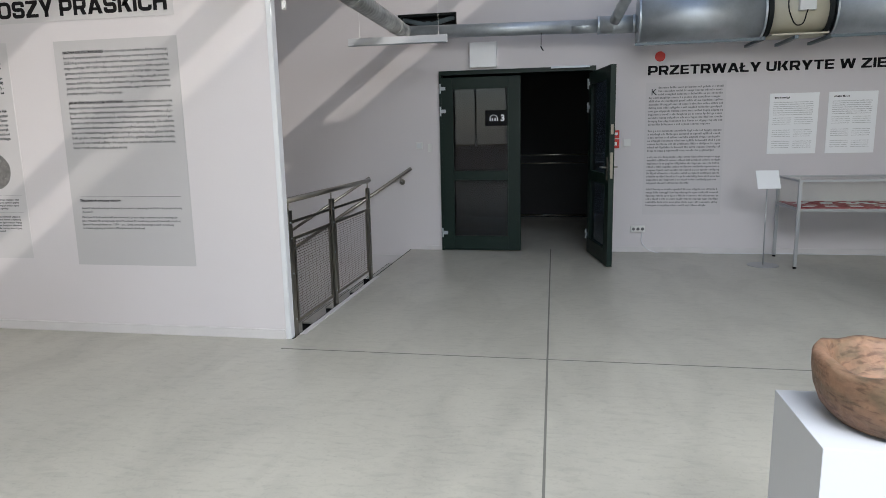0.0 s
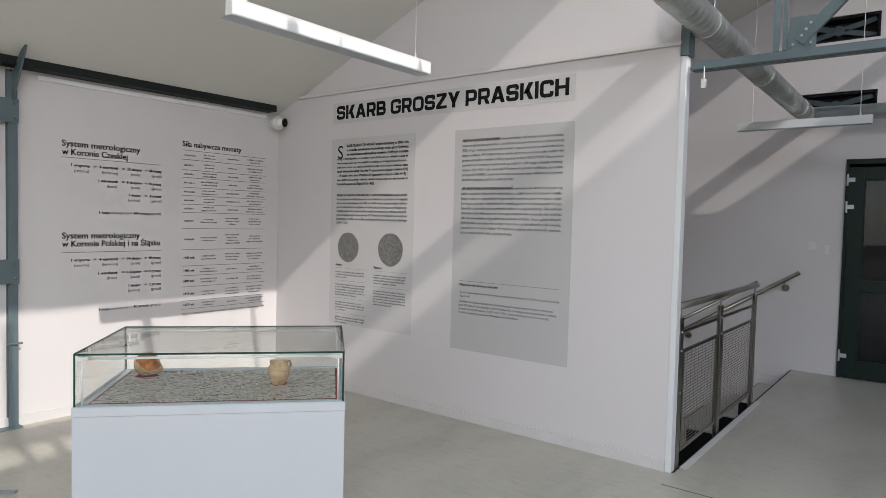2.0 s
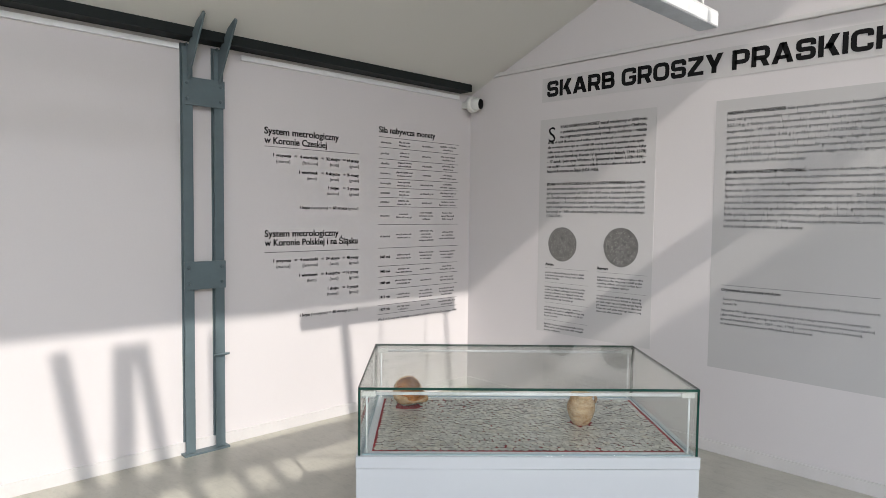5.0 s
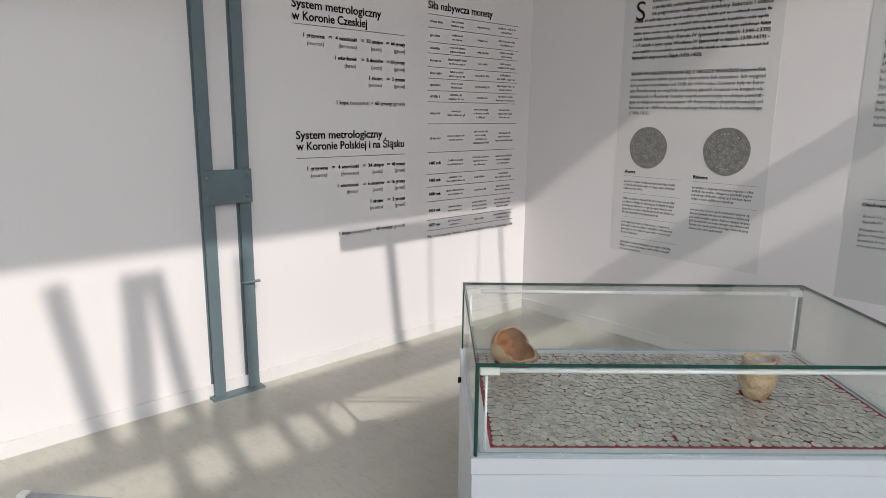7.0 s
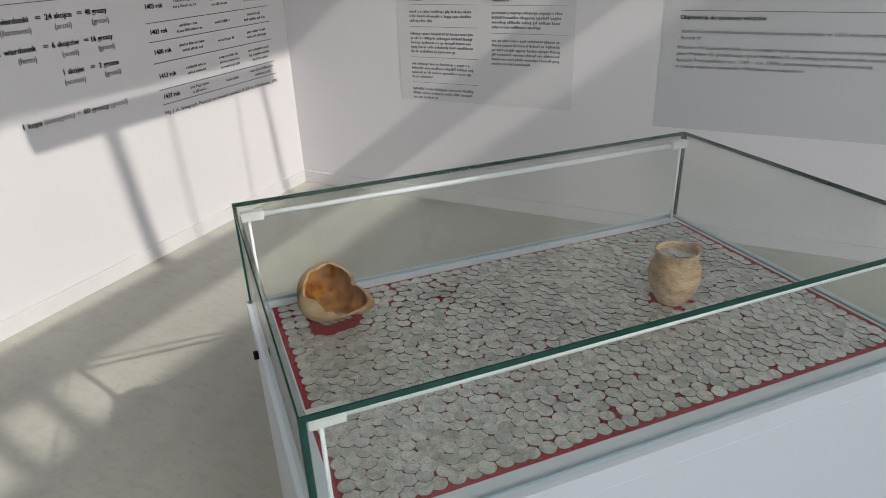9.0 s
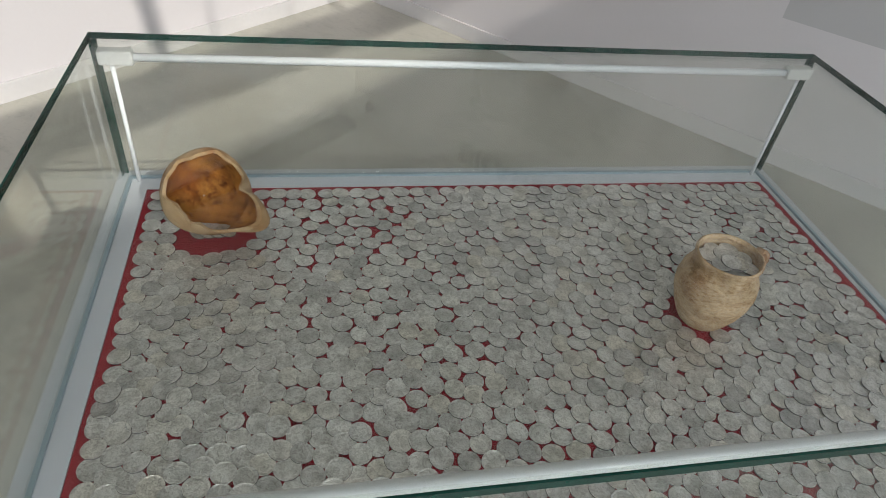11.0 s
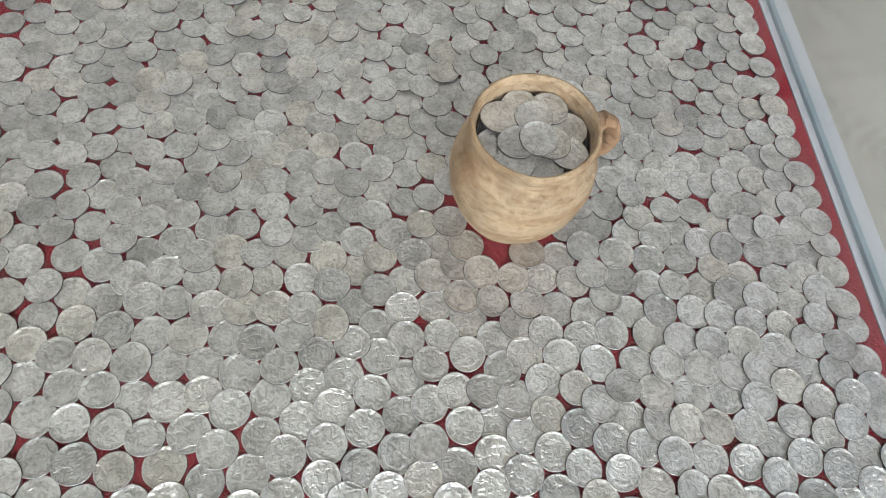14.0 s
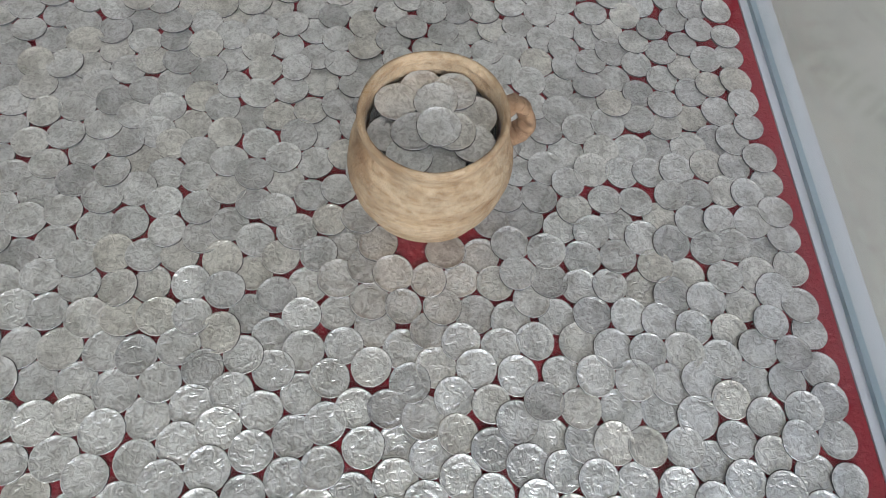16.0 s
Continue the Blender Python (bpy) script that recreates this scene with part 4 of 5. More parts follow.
for cx, head, rows in ((-4.80, "Awers", (3, 5, 4, 3)), (-4.36, "Rewers", (4, 6))):
    letters("caption", head, 0.028, INK, on_p(cx, 1.037), p1, bold=0.0005)
    z = 1.020
    lst = []
    for n in rows:
        part("rule", box((cx, YP - 0.0024, z - 0.0015), (cx + 0.37, YP - 0.0014, z)), GREYINK, p1)
        z -= 0.018
        for k in range(n):
            z -= 0.0215
            lst.append((cx, cx + (0.34 if k < n - 1 else rng.uniform(0.12, 0.3)), z, 0.0125))
        z -= 0.022
    bars("small_print", lst, GREYINK, on_p(0, 0, 0.002), p1)

# second panel
p2 = thing("text_panel", "large grey printed text panel on the wall", "text panel")
part("film", box((-3.578, YP - 0.0016, 0.51), (-2.637, YP, 2.083)), PANEL, p2)
X0, X1 = -3.51, -2.71
L2A = ["NAZWA GROSSI PRAGENSES nie pochodzi od miejsca bicia monety,", "lecz od grzywny praskiej – podstawy stopy menniczej wynoszącej", "253,14 g, z której można było wybić ustaloną liczbę monet określo-", "nego rodzaju. W 1300 roku z takiej grzywny można było wybić 64",
       "grosze praskie o wadze 3,68 g i próbie srebra 937,5/1000. Stopniowo", "zawartość srebra w groszach praskich i ich waga ulegała zmniej-", "szeniu. Od 1407 roku decyzją Wacława IV grosze wybijano ze srebra", "próby 610/1000, a pod koniec panowania tego władcy z grzywny", "praskiej wybijano już 95 sztuk groszy."]
L2B = ["JAK MOŻNA SIĘ NAOCZNIE PRZEKONAĆ, monety ze skarbu często są", "słabo czytelne. Spowodowane jest to częściowo ścieraniem mięk-", "kiego srebra z wypukłych fragmentów powierzchni w trakcie użyt-", "kowania, ale też niedobiciami, wynikającymi z niestaranności i po-", "śpiechu przy ręcznym wybijaniu milionów egzemplarzy. Złe odbicie",
       "stempla były efektem nierównego przyłożenia stempla do krążka", "lub nierównomierną grubością samego krążka. Tam, gdzie blaszka", "była gruba, rysunek jest odbity wyraźnie, gdzie blaszka była cienka,", "rysunek nie został odbity. W skarbie znajduje się również moneta,", "która została wybita tylko z jednej strony."]
for lines, ztop, head, hw in ((L2A, 1.995, "NAZWA GROSSI PRAGENSES", 0.315), (L2B, 1.655, "JAK MOŻNA SIĘ NAOCZNIE PRZEKONAĆ,", 0.435)):
    for k, line in enumerate(lines):
        last = k == len(lines) - 1
        x0 = X0
        if k == 0:
            line, x0 = line[len(head) + 1:], X0 + hw + 0.012
        letters("text_line", line, 0.027, GREYINK, on_p(x0, ztop - 0.0345 * k), p2, bold=0.0001, width=0.43 if last else X1 - x0)
for text, z, w in (("NAZWA GROSSI PRAGENSES", 1.995, 0.315), ("JAK MOŻNA SIĘ NAOCZNIE PRZEKONAĆ,", 1.655, 0.435)):
    letters("bold_line", text, 0.027, INK, on_p(X0, z), p2, bold=0.0004, width=w)
part("rule", box((X0, YP - 0.0024, 1.005), (X1 - 0.0, YP - 0.0014, 1.0075)), GREYINK, p2)
letters("bold_line", "Objaśnienia do tytulatury władców:", 0.025, INK, on_p(X0, 0.972), p2, bold=0.0002, width=0.33)
NOTES = (("Karol I Luksemburski po koronacji na cesarza rzymskiego w 1355 roku przybrał imię", 0.012, 0.918, 0.800), ("Karola IV.", 0.012, 0.891, 0.085),
         ("Wacław IV Luksemburski na monetach przez niego emitowanych występuje", 0.0, 0.852, 0.760), ("jako Wacław III, przejmując tytuł Wacława III, ostatniego przedstawiciela czeskiej", 0.0, 0.826, 0.780),
         ("dynastii Przemyślidów (ur. 1289 – zm. 1306), zamordowanego przed koronacją,", 0.0, 0.800, 0.730), ("w trakcie wyprawy przeciwko Władysławowi Łokietkowi.", 0.0, 0.774, 0.500))
for text, dx, z, w in NOTES:
    letters("note_line", text, 0.021, GREYINK, on_p(X0 + dx, z), p2, bold=0.0, width=min(w, X1 - X0 - dx))

# weights and measures on the west wall
for head2, n4, n2, name, zb in (("w Koronie Czeskiej", "32 skojce|64 groszy", "8 skojców", "c", (1.885, 1.827, 1.808, 1.748, 1.650, 1.557, 1.423)),
                                ("w Koronie Polskiej i na Śląsku", "24 skojce|48 groszy", "6 skojców", "p", (1.246, 1.189, 1.148, 1.084, 0.983, 0.881, 0.720))):
    ms = thing("wall_text", "black unit table lettering printed on the wall", "wall lettering")
    Y0, Y1 = 2.515, 3.232
    letters("heading", "System metrologiczny", 0.060, INK, on_l(Y0, zb[0]), ms, bold=0.0010, width=0.552)
    letters("heading", head2, 0.060, INK, on_l(Y0, zb[1]), ms, bold=0.0010, width=0.455 if name == "c" else 0.71)
    part("rule", box((XL, Y0, zb[2] - 0.0015), (XL + 0.002, Y1, zb[2] + 0.0015)), GREYINK, ms)
    a, b = n4.split("|")
    rows = [(zb[3], [("1 grzywna", 2.576, 0.125), ("=", 2.726, 0.02), ("4 wiardunki", 2.766, 0.135), ("=", 2.929, 0.02), (a, 2.966, 0.11), ("=", 3.101, 0.02), (b, 3.134, 0.10)], [("(marca)", 2.596, 0.10), ("(fertones)", 2.786, 0.115), ("(scoti)", 2.996, 0.07), ("(grossi)", 3.156, 0.078)]),
            (zb[4], [("1 wiardunek", 2.761, 0.14), ("=", 2.929, 0.02), (n2, 2.964, 0.115), ("=", 3.101, 0.02), ("16 groszy", 3.134, 0.10)], [("(ferto)", 2.821, 0.07), ("(scoti)", 2.996, 0.07), ("(grossi)", 3.156, 0.078)]),
            (zb[5], [("1 skojec", 2.981, 0.09), ("=", 3.101, 0.02), ("2 grosze", 3.139, 0.095)], [("(scotus)", 2.976, 0.09), ("(grossi)", 3.156, 0.078)])]
    for z, main, sub in rows:
        for text, y, w in main:
            letters("text_line", text, 0.029, INK, on_l(y, z), ms, bold=0.0005, width=w)
        for text, y, w in sub:
            letters("latin_line", text, 0.029, GREYINK, on_l(y, z - 0.037), ms, width=w)
    letters("text_line", "1 kopa", 0.029, INK, on_l(2.766, zb[6]), ms, bold=0.0005, width=0.075)
    letters("latin_line", "(sexagena) =", 0.029, GREYINK, on_l(2.851, zb[6]), ms, width=0.155)
    letters("text_line", "60 groszy", 0.029, INK, on_l(3.019, zb[6]), ms, bold=0.0005, width=0.12)
    letters("latin_line", "(grossi)", 0.029, GREYINK, on_l(3.146, zb[6]), ms, width=0.085)

tab = thing("price_table", "black price table printed on the wall", "wall lettering")
letters("heading", "Siła nabywcza monety", 0.062, INK, on_l(3.409, 1.975), tab, bold=0.0007, width=0.545)
RULES = [247, 265, 285, 300, 319, 335, 352, 368, 399.5, 441, 473, 492, 514, 542, 558]
zs = [1.953 - 0.0041 * (r - 245) for r in RULES]
YEARS = {9: "1403 rok", 10: "1403 rok", 11: "1408 rok", 12: "1413 rok", 13: "1437 rok"}
for z in zs:
    part("rule", box((XL, 3.409, z - 0.0015), (XL + 0.002, 4.21, z + 0.0015)), GREYINK, tab)
dark, grey = [], []
for k in range(14):
    zt, zb = zs[k], zs[k + 1]
    zc = (zt + zb) / 2
    if k in YEARS:
        letters("year", YEARS[k], 0.028, INK, on_l(3.426, zc - 0.008), tab, bold=0.0005, width=0.095)
    else:
        dark.append((3.426, 3.52, zc - 0.008, 0.014))
    n3 = 1 + (zt - zb > 0.1) * 2 + (zt - zb > 0.15)
    for c, w, n in ((3.65, 0.16, 2), (3.875, 0.15, n3), (4.10, 0.19, 2 if n3 < 3 else 3)):
        for i in range(n):
            ww = w * rng.uniform(0.55, 1.0)
            zz = zc + (n - 1) * 0.012 - i * 0.024 - 0.006
            grey.append((c - ww / 2, c + ww / 2, zz, 0.012))
bars("small_print", dark, GREYINK, on_l(0, 0, 0.002), tab)
bars("small_print", grey, GREYINK, on_l(0, 0, 0.002), tab)
letters("source_line", "Wg. J. A. Szwagrzyk, Pieniądz na ziemiach polskich X-XX w., Ossolineum, 1990", 0.024, GREYINK, on_l(3.409, zs[-1] - 0.045), tab, width=0.80)

# north wall prints
t2 = thing("title_sign", "black wide lettering on the wall over the cases", "wall lettering")
wide_title("PRZETRWAŁY UKRYTE W ZIEMI", 0.100, 2.57, on_d(0.812, 1.992, 0.0015), t2)
part("dot", tube((0.935, YD - 0.002, 2.19), (0.935, YD, 2.19), 0.055, 32), RED, t2, "red dot")
FILM3 = principled("faint grey print film", (0.585, 0.56, 0.57), 0.7, var=0.02)
p3 = thing("text_panel", "grey printed text panel beside the door", "text panel")
part("film", box((0.795, YD - 0.0016, 0.44), (1.64, YD, 1.91)), FILM3, p3)
letters("initial", "K", 0.10, INK, on_d(0.85, 1.775), p3)
lst = []
z = 1.845
for n, ragged in ((12, 0.12), (7, 0.05), (9, 0.3), (6, 0.1)):
    for k in range(n):
        lst.append((0.95 if (k < 3 and n == 12) else 0.85, 1.635 - (ragged if k == n - 1 else 0), z, 0.021))
        z -= 0.0365
    z -= 0.035
bars("small_print", lst, principled("mid grey lettering", (0.24, 0.235, 0.24), 0.7, var=0.05, bump=0), on_d(-0.02, 0, 0.002), p3)
for x0, x1 in ((2.09, 2.58), (2.675, 3.15)):
    dn = thing("notice_board", "white printed notice on the wall", "notice")
    part("sheet", box((x0, YD - 0.006, 1.11), (x1, YD, 1.755), 0.001), PAPER, dn)
    lst = [(x0 + 0.05, x0 + 0.20, 1.70, 0.018)]
    bars("heading", lst, INK, on_d(0, 0, 0.0068), dn)
    lst = [(x0 + 0.04, x1 - 0.05, 1.655 - 0.022 * k, 0.010) for k in range(7)]
    for zz in (1.49, 1.36, 1.24):
        for k in range(4):
            lst += [(x0 + 0.04, (x0 + x1) / 2 - 0.02, zz - 0.022 * k, 0.008), ((x0 + x1) / 2 + 0.01, x1 - 0.05, zz - 0.022 * k, 0.008)]
    bars("small_print", lst, PANEL, on_d(0, 0, 0.0068), dn)

# ---------------------------------------------------------------- small wall fittings
def fitting(name, label, cat, lo, hi, mat=PLASTIC, bevel=0.004):
    d = thing(name, label, cat, ((lo[0] + hi[0]) / 2, YD, lo[2]))
    cx = (lo[0] + hi[0]) / 2
    part("body", box((lo[0] - cx, lo[1] - YD, 0), (hi[0] - cx, 0, hi[2] - lo[2]), bevel), mat, d)
    return d


fitting("wall_box", "white square junction box above the door", "junction box", (-1.175, YD - 0.06, 2.145), (-0.865, YD, 2.425), PAPER)
f1 = fitting("light_switch", "white light switch on the wall", "light switch", (-1.845, YD - 0.012, 1.225), (-1.765, YD, 1.305))
part("rocker", box((-0.028, -0.017, 0.012), (0.028, -0.0122, 0.068), 0.002), WHITEMETAL, f1)
fitting("wall_sensor", "small white wall sensor", "sensor", (-1.70, YD - 0.02, 1.19), (-1.655, YD, 1.285))
fitting("wall_box", "white square control box on the wall", "control box", (0.565, YD - 0.03, 1.22), (0.645, YD, 1.30))
al = fitting("fire_alarm", "red fire alarm button on the wall", "fire alarm", (0.425, YD - 0.035, 1.20), (0.52, YD, 1.30), RED)
part("symbol", box((-0.02, -0.0365, 0.03), (0.02, -0.0352, 0.07)), DIFFUSER, al, "white square symbol")
s2 = fitting("fire_sign", "red and white fire sign on the wall", "sign", (0.425, YD - 0.004, 1.31), (0.52, YD, 1.40), RED, 0.001)
part("symbol", box((-0.03, -0.0055, 0.035), (0.03, -0.0042, 0.065)), DIFFUSER, s2, "white symbol")
so = fitting("wall_socket", "white triple wall socket near the floor", "socket", (0.675, YD - 0.04, 0.24), (0.83, YD, 0.31))
for x in (-0.05, 0.0, 0.05):
    part("socket_hole", tube((x, -0.0412, 0.035), (x, -0.0402, 0.035), 0.018, 16), GREYINK, so)


def cable(points, r, mat, label):
    cu = bpy.data.curves.new("cable", "CURVE")
    cu.dimensions, cu.bevel_depth, cu.bevel_resolution = "3D", r, 2
    sp = cu.splines.new("BEZIER")
    sp.bezier_points.add(len(points) - 1)
    for p, c in zip(sp.bezier_points, points):
        p.co, p.handle_left_type, p.handle_right_type = c, "AUTO", "AUTO"
    tmp = new("cable_curve", cu)
    bpy.context.view_layer.update()
    me = bpy.data.meshes.new_from_object(tmp)
    bpy.data.objects.remove(tmp)
    me.materials.clear()
    me.materials.append(mat)
    return tagged(new("floor_cable", me), label, "cable")


cable([(0.80, YD - 0.02, 0.24), (0.81, YD - 0.02, 0.10), (0.95, YD - 0.03, 0.006), (1.6, YD - 0.05, 0.006), (2.4, YD - 0.04, 0.006), (3.4, YD - 0.05, 0.006)], 0.006, WHITEMETAL, "white power cable along the foot of the wall")

# ---------------------------------------------------------------- far showcase, stand and plinths
ALU = principled("satin aluminium", (0.42, 0.43, 0.44), 0.4, metal=0.7, var=0.05)
sc = thing("table_showcase", "glazed aluminium table showcase lined with crimson cloth", "showcase", (2.17, 7.12, 0))
W, D = 1.62, 0.70
for x in (0, W - 0.03):
    for y in (0, D - 0.03):
        part("leg", box((x, y, 0.02), (x + 0.03, y + 0.03, 0.885), 0.002), ALU, sc)
        part("foot", tube((x + 0.015, y + 0.015, 0), (x + 0.015, y + 0.015, 0.02), 0.018, 12), INK, sc, "black rubber foot")
for z in (0.575, 0.865):
    bm = bmesh.new()
    for lo, hi in (((0.03, 0, z), (W - 0.03, 0.025, z + 0.02)), ((0.03, D - 0.025, z), (W - 0.03, D, z + 0.02)), ((0, 0.03, z), (0.025, D - 0.03, z + 0.02)), ((W - 0.025, 0.03, z), (W, D - 0.03, z + 0.02))):
        add_box(bm, lo, hi)
    part("frame", bm, ALU, sc)
part("tray", box((0.026, 0.026, 0.58), (W - 0.026, D - 0.026, 0.60)), WHITE, sc)
part("cloth", box((0.03, 0.03, 0.6005), (W - 0.03, D - 0.03, 0.612)), CLOTH, sc, "crimson cloth")
part("top_pane", box((0.026, 0.026, 0.868), (W - 0.026, D - 0.026, 0.876)), GLASS, sc)
part("front_pane", box((0.031, 0.008, 0.596), (W - 0.031, 0.014, 0.864)), GLASS, sc)
part("end_pane", box((0.008, 0.031, 0.596), (0.014, D - 0.031, 0.864)), GLASS, sc)
rr = random.Random(11)
for j, y in enumerate((0.10, 0.22, 0.35, 0.48, 0.60)):
    x = 0.08 + 0.06 * (j % 2)
    while x < W - 0.2:
        lab = thing("object_label", "small white label card in the showcase", "label card", (2.17 + x, 7.12 + y, 0.612), 0, "label cards")
        part("card", box((0, 0, 0), (0.11, 0.035, 0.003)), WHITEMETAL, lab)
        x += rr.uniform(0.16, 0.28)
st = thing("label_stand", "white tilted label on a thin steel stand", "label stand", (1.93, 7.28, 0))
part("base", lathe([(0.001, 0), (0.15, 0), (0.15, 0.004), (0.145, 0.007), (0.001, 0.007)], 40)[0], ALU, st)
part("pole", tube((0, 0, 0.007), (0, 0.02, 0.82), 0.006, 12), ALU, st, smooth=True)
part("plate", box((-0.11, -0.002, -0.10), (0.11, 0.002, 0.10), 0.001), PAPER, st, at=pose(0, 0, 0.88, -28, 0, 4))

def plinth(at, sx, sy, h, label):
    p = thing("plinth", label, "plinth", at)
    part("body", box((0, 0, 0), (sx, sy, h), 0.002), WHITE, p)
    return p


plinth((2.42, 5.10, 0), 0.45, 0.45, 0.93, "tall plain white plinth on the concrete floor")
plinth((0.447, 1.566, 0), 0.46, 0.315, 0.75, "white plinth under a thick earthenware bowl")
BOWLW = stained(principled("red-brown earthenware", (0.215, 0.122, 0.075), 0.6, var=0.4, scale=9, fine=80, bump=0.5, dist=0.004),
                ((7.0, 0.45, 0.60, (0.60, 0.72, 0.70), (1, 1, 2.5)), (26.0, 0.50, 0.66, (0.55, 0.52, 0.50), (1, 1, 3))))
prof = [(0.001, 0.0), (0.135, 0.0), (0.150, 0.006), (0.168, 0.03), (0.181, 0.07), (0.187, 0.115), (0.187, 0.142), (0.180, 0.153), (0.162, 0.152), (0.152, 0.135), (0.142, 0.09), (0.120, 0.05), (0.08, 0.035), (0.001, 0.032)]
bm, _ = lathe(prof, 72, lambda a, z: 0.02 * math.sin(2 * a + 0.5) + 0.012 * math.sin(5 * a + 1) + 0.006 * math.sin(11 * a + 9 * z))
for v in bm.verts:
    if v.co.z > 0.14:
        v.co.z += 0.006 * math.sin(3 * math.atan2(v.co.y, v.co.x)) + 0.004 * math.sin(8 * math.atan2(v.co.y, v.co.x))
bowl = thing("bowl", "thick red-brown earthenware bowl on a white plinth", "bowl", (0.672, 1.735, 0.75))
part("vessel", bm, BOWLW, bowl, smooth=True, at=Matrix.Diagonal((1.0, 1.0, 0.92, 1.0)))

# ---------------------------------------------------------------- display case
CASE_RZ = 47.5
CX, CY = -3.427, 2.371
case = thing("display_case", "white display case with a low clear glass hood", "display case", (CX, CY, 0), CASE_RZ)
HX, HY, ZB, ZG, ZT = 0.554, 0.352, 0.592, 0.632, 0.854
MU, MV, MR = 0.508, 0.303, 0.525
part("plinth", box((-HX + 0.0015, -HY + 0.0015, 0), (HX - 0.0015, HY - 0.0015, ZB), 0.002), WHITE, case)
bm = bmesh.new()
for lo, hi in (((-HX, -HY, ZB + 0.002), (HX, -MV, ZG)), ((-HX, MV, ZB + 0.002), (HX, HY, ZG)), ((-HX, -MV, ZB + 0.002), (-MU, MV, ZG)), ((MR, -MV, ZB + 0.002), (HX, MV, ZG))):
    add_box(bm, lo, hi)
part("rim", bm, WHITE, case, "white laminate rim round the coins")
CHAN = principled("blue-grey glazing channel", (0.30, 0.38, 0.42), 0.35, metal=0.3)
gx, gy, g = HX - 0.008, HY - 0.008, 0.008
bm = bmesh.new()
for lo, hi in (((-gx + 0.01, -gy + 0.009, ZG), (gx - 0.01, -gy + 0.014, ZG + 0.004)), ((-gx + 0.01, gy - 0.014, ZG), (gx - 0.01, gy - 0.009, ZG + 0.004)), ((-gx + 0.009, -gy + 0.015, ZG), (-gx + 0.014, gy - 0.015, ZG + 0.004)), ((gx - 0.014, -gy + 0.015, ZG), (gx - 0.009, gy - 0.015, ZG + 0.004))):
    add_box(bm, lo, hi)
part("channel", bm, CHAN, case, "blue-grey glazing channel")
panes = [part("front_pane", box((-gx, -gy, ZG + 0.0005), (gx, -gy + g, ZT - g - 0.0005)), GLASS, case), part("back_pane", box((-gx, gy - g, ZG + 0.0005), (gx, gy, ZT - g - 0.0005)), GLASS, case),
         part("end_pane", box((-gx, -gy + g + 0.0005, ZG + 0.0005), (-gx + g, gy - g - 0.0005, ZT - g - 0.0005)), GLASS, case), part("end_pane", box((gx - g, -gy + g + 0.0005, ZG + 0.0005), (gx, gy - g - 0.0005, ZT - g - 0.0005)), GLASS, case),
         part("top_pane", box((-gx, -gy, ZT - g), (gx, gy, ZT)), GLASS, case)]
for p in panes:
    p.visible_shadow = False
e = 0.0022
for lo, hi in (((-gx - e, -gy - e, ZT - g), (gx + e, -gy, ZT)), ((-gx - e, gy, ZT - g), (gx + e, gy + e, ZT)), ((-gx - e, -gy, ZT - g), (-gx, gy, ZT)), ((gx, -gy, ZT - g), (gx + e, gy, ZT))):
    part("glass_edge", box(lo, hi), GLASSEDGE, case, "green edge of the glass")
for sx in (-1, 1):
    for sy in (-1, 1):
        x0, x1 = sorted((sx * gx, sx * (gx + e)))
        y0, y1 = sorted((sy * gy, sy * (gy - g)))
        part("glass_edge", box((x0, y0, ZG + 0.001), (x1, y1, ZT - g - 0.001)), GLASSEDGE, case, "green edge of the glass")
        x0, x1 = sorted((sx * gx, sx * (gx - 0.006)))
        y0, y1 = sorted((sy * gy, sy * (gy + e)))
        part("glass_edge", box((x0, y0, ZG + 0.001), (x1, y1, ZT - g - 0.001)), GLASSEDGE, case, "green edge of the glass")
for sy in (-1, 1):
    y = sy * (gy - g - 0.011)
    part("light_strip", tube((-0.50, y, ZT - 0.024), (0.50, y, ZT - 0.024), 0.0055, 14), DIFFUSER, case, "unlit white light strip", smooth=True)
    for sx in (-1, 1):
        part("strip_socket", box((sx * 0.515 - 0.022, y - 0.009, ZT - 0.033), (sx * 0.515 + 0.022, y + 0.009, ZT - 0.0135), 0.003), PLASTIC, case)
        part("corner_rod", tube((sx * 0.522, y, ZG), (sx * 0.522, y, ZT - 0.033), 0.003, 10), DIFFUSER, case, "thin white wiring rod", smooth=True)
part("lock", tube((-HX - 0.008, 0.25, ZB - 0.03), (-HX + 0.004, 0.25, ZB - 0.03), 0.009, 16), INK, case, "small black lock")
part("cloth", box((-MU + 0.0005, -MV + 0.0005, ZB + 0.002), (MR - 0.0005, MV - 0.0005, ZG - 0.001)), CLOTH, case, "crimson cloth under the coins")
ZC = ZG - 0.001


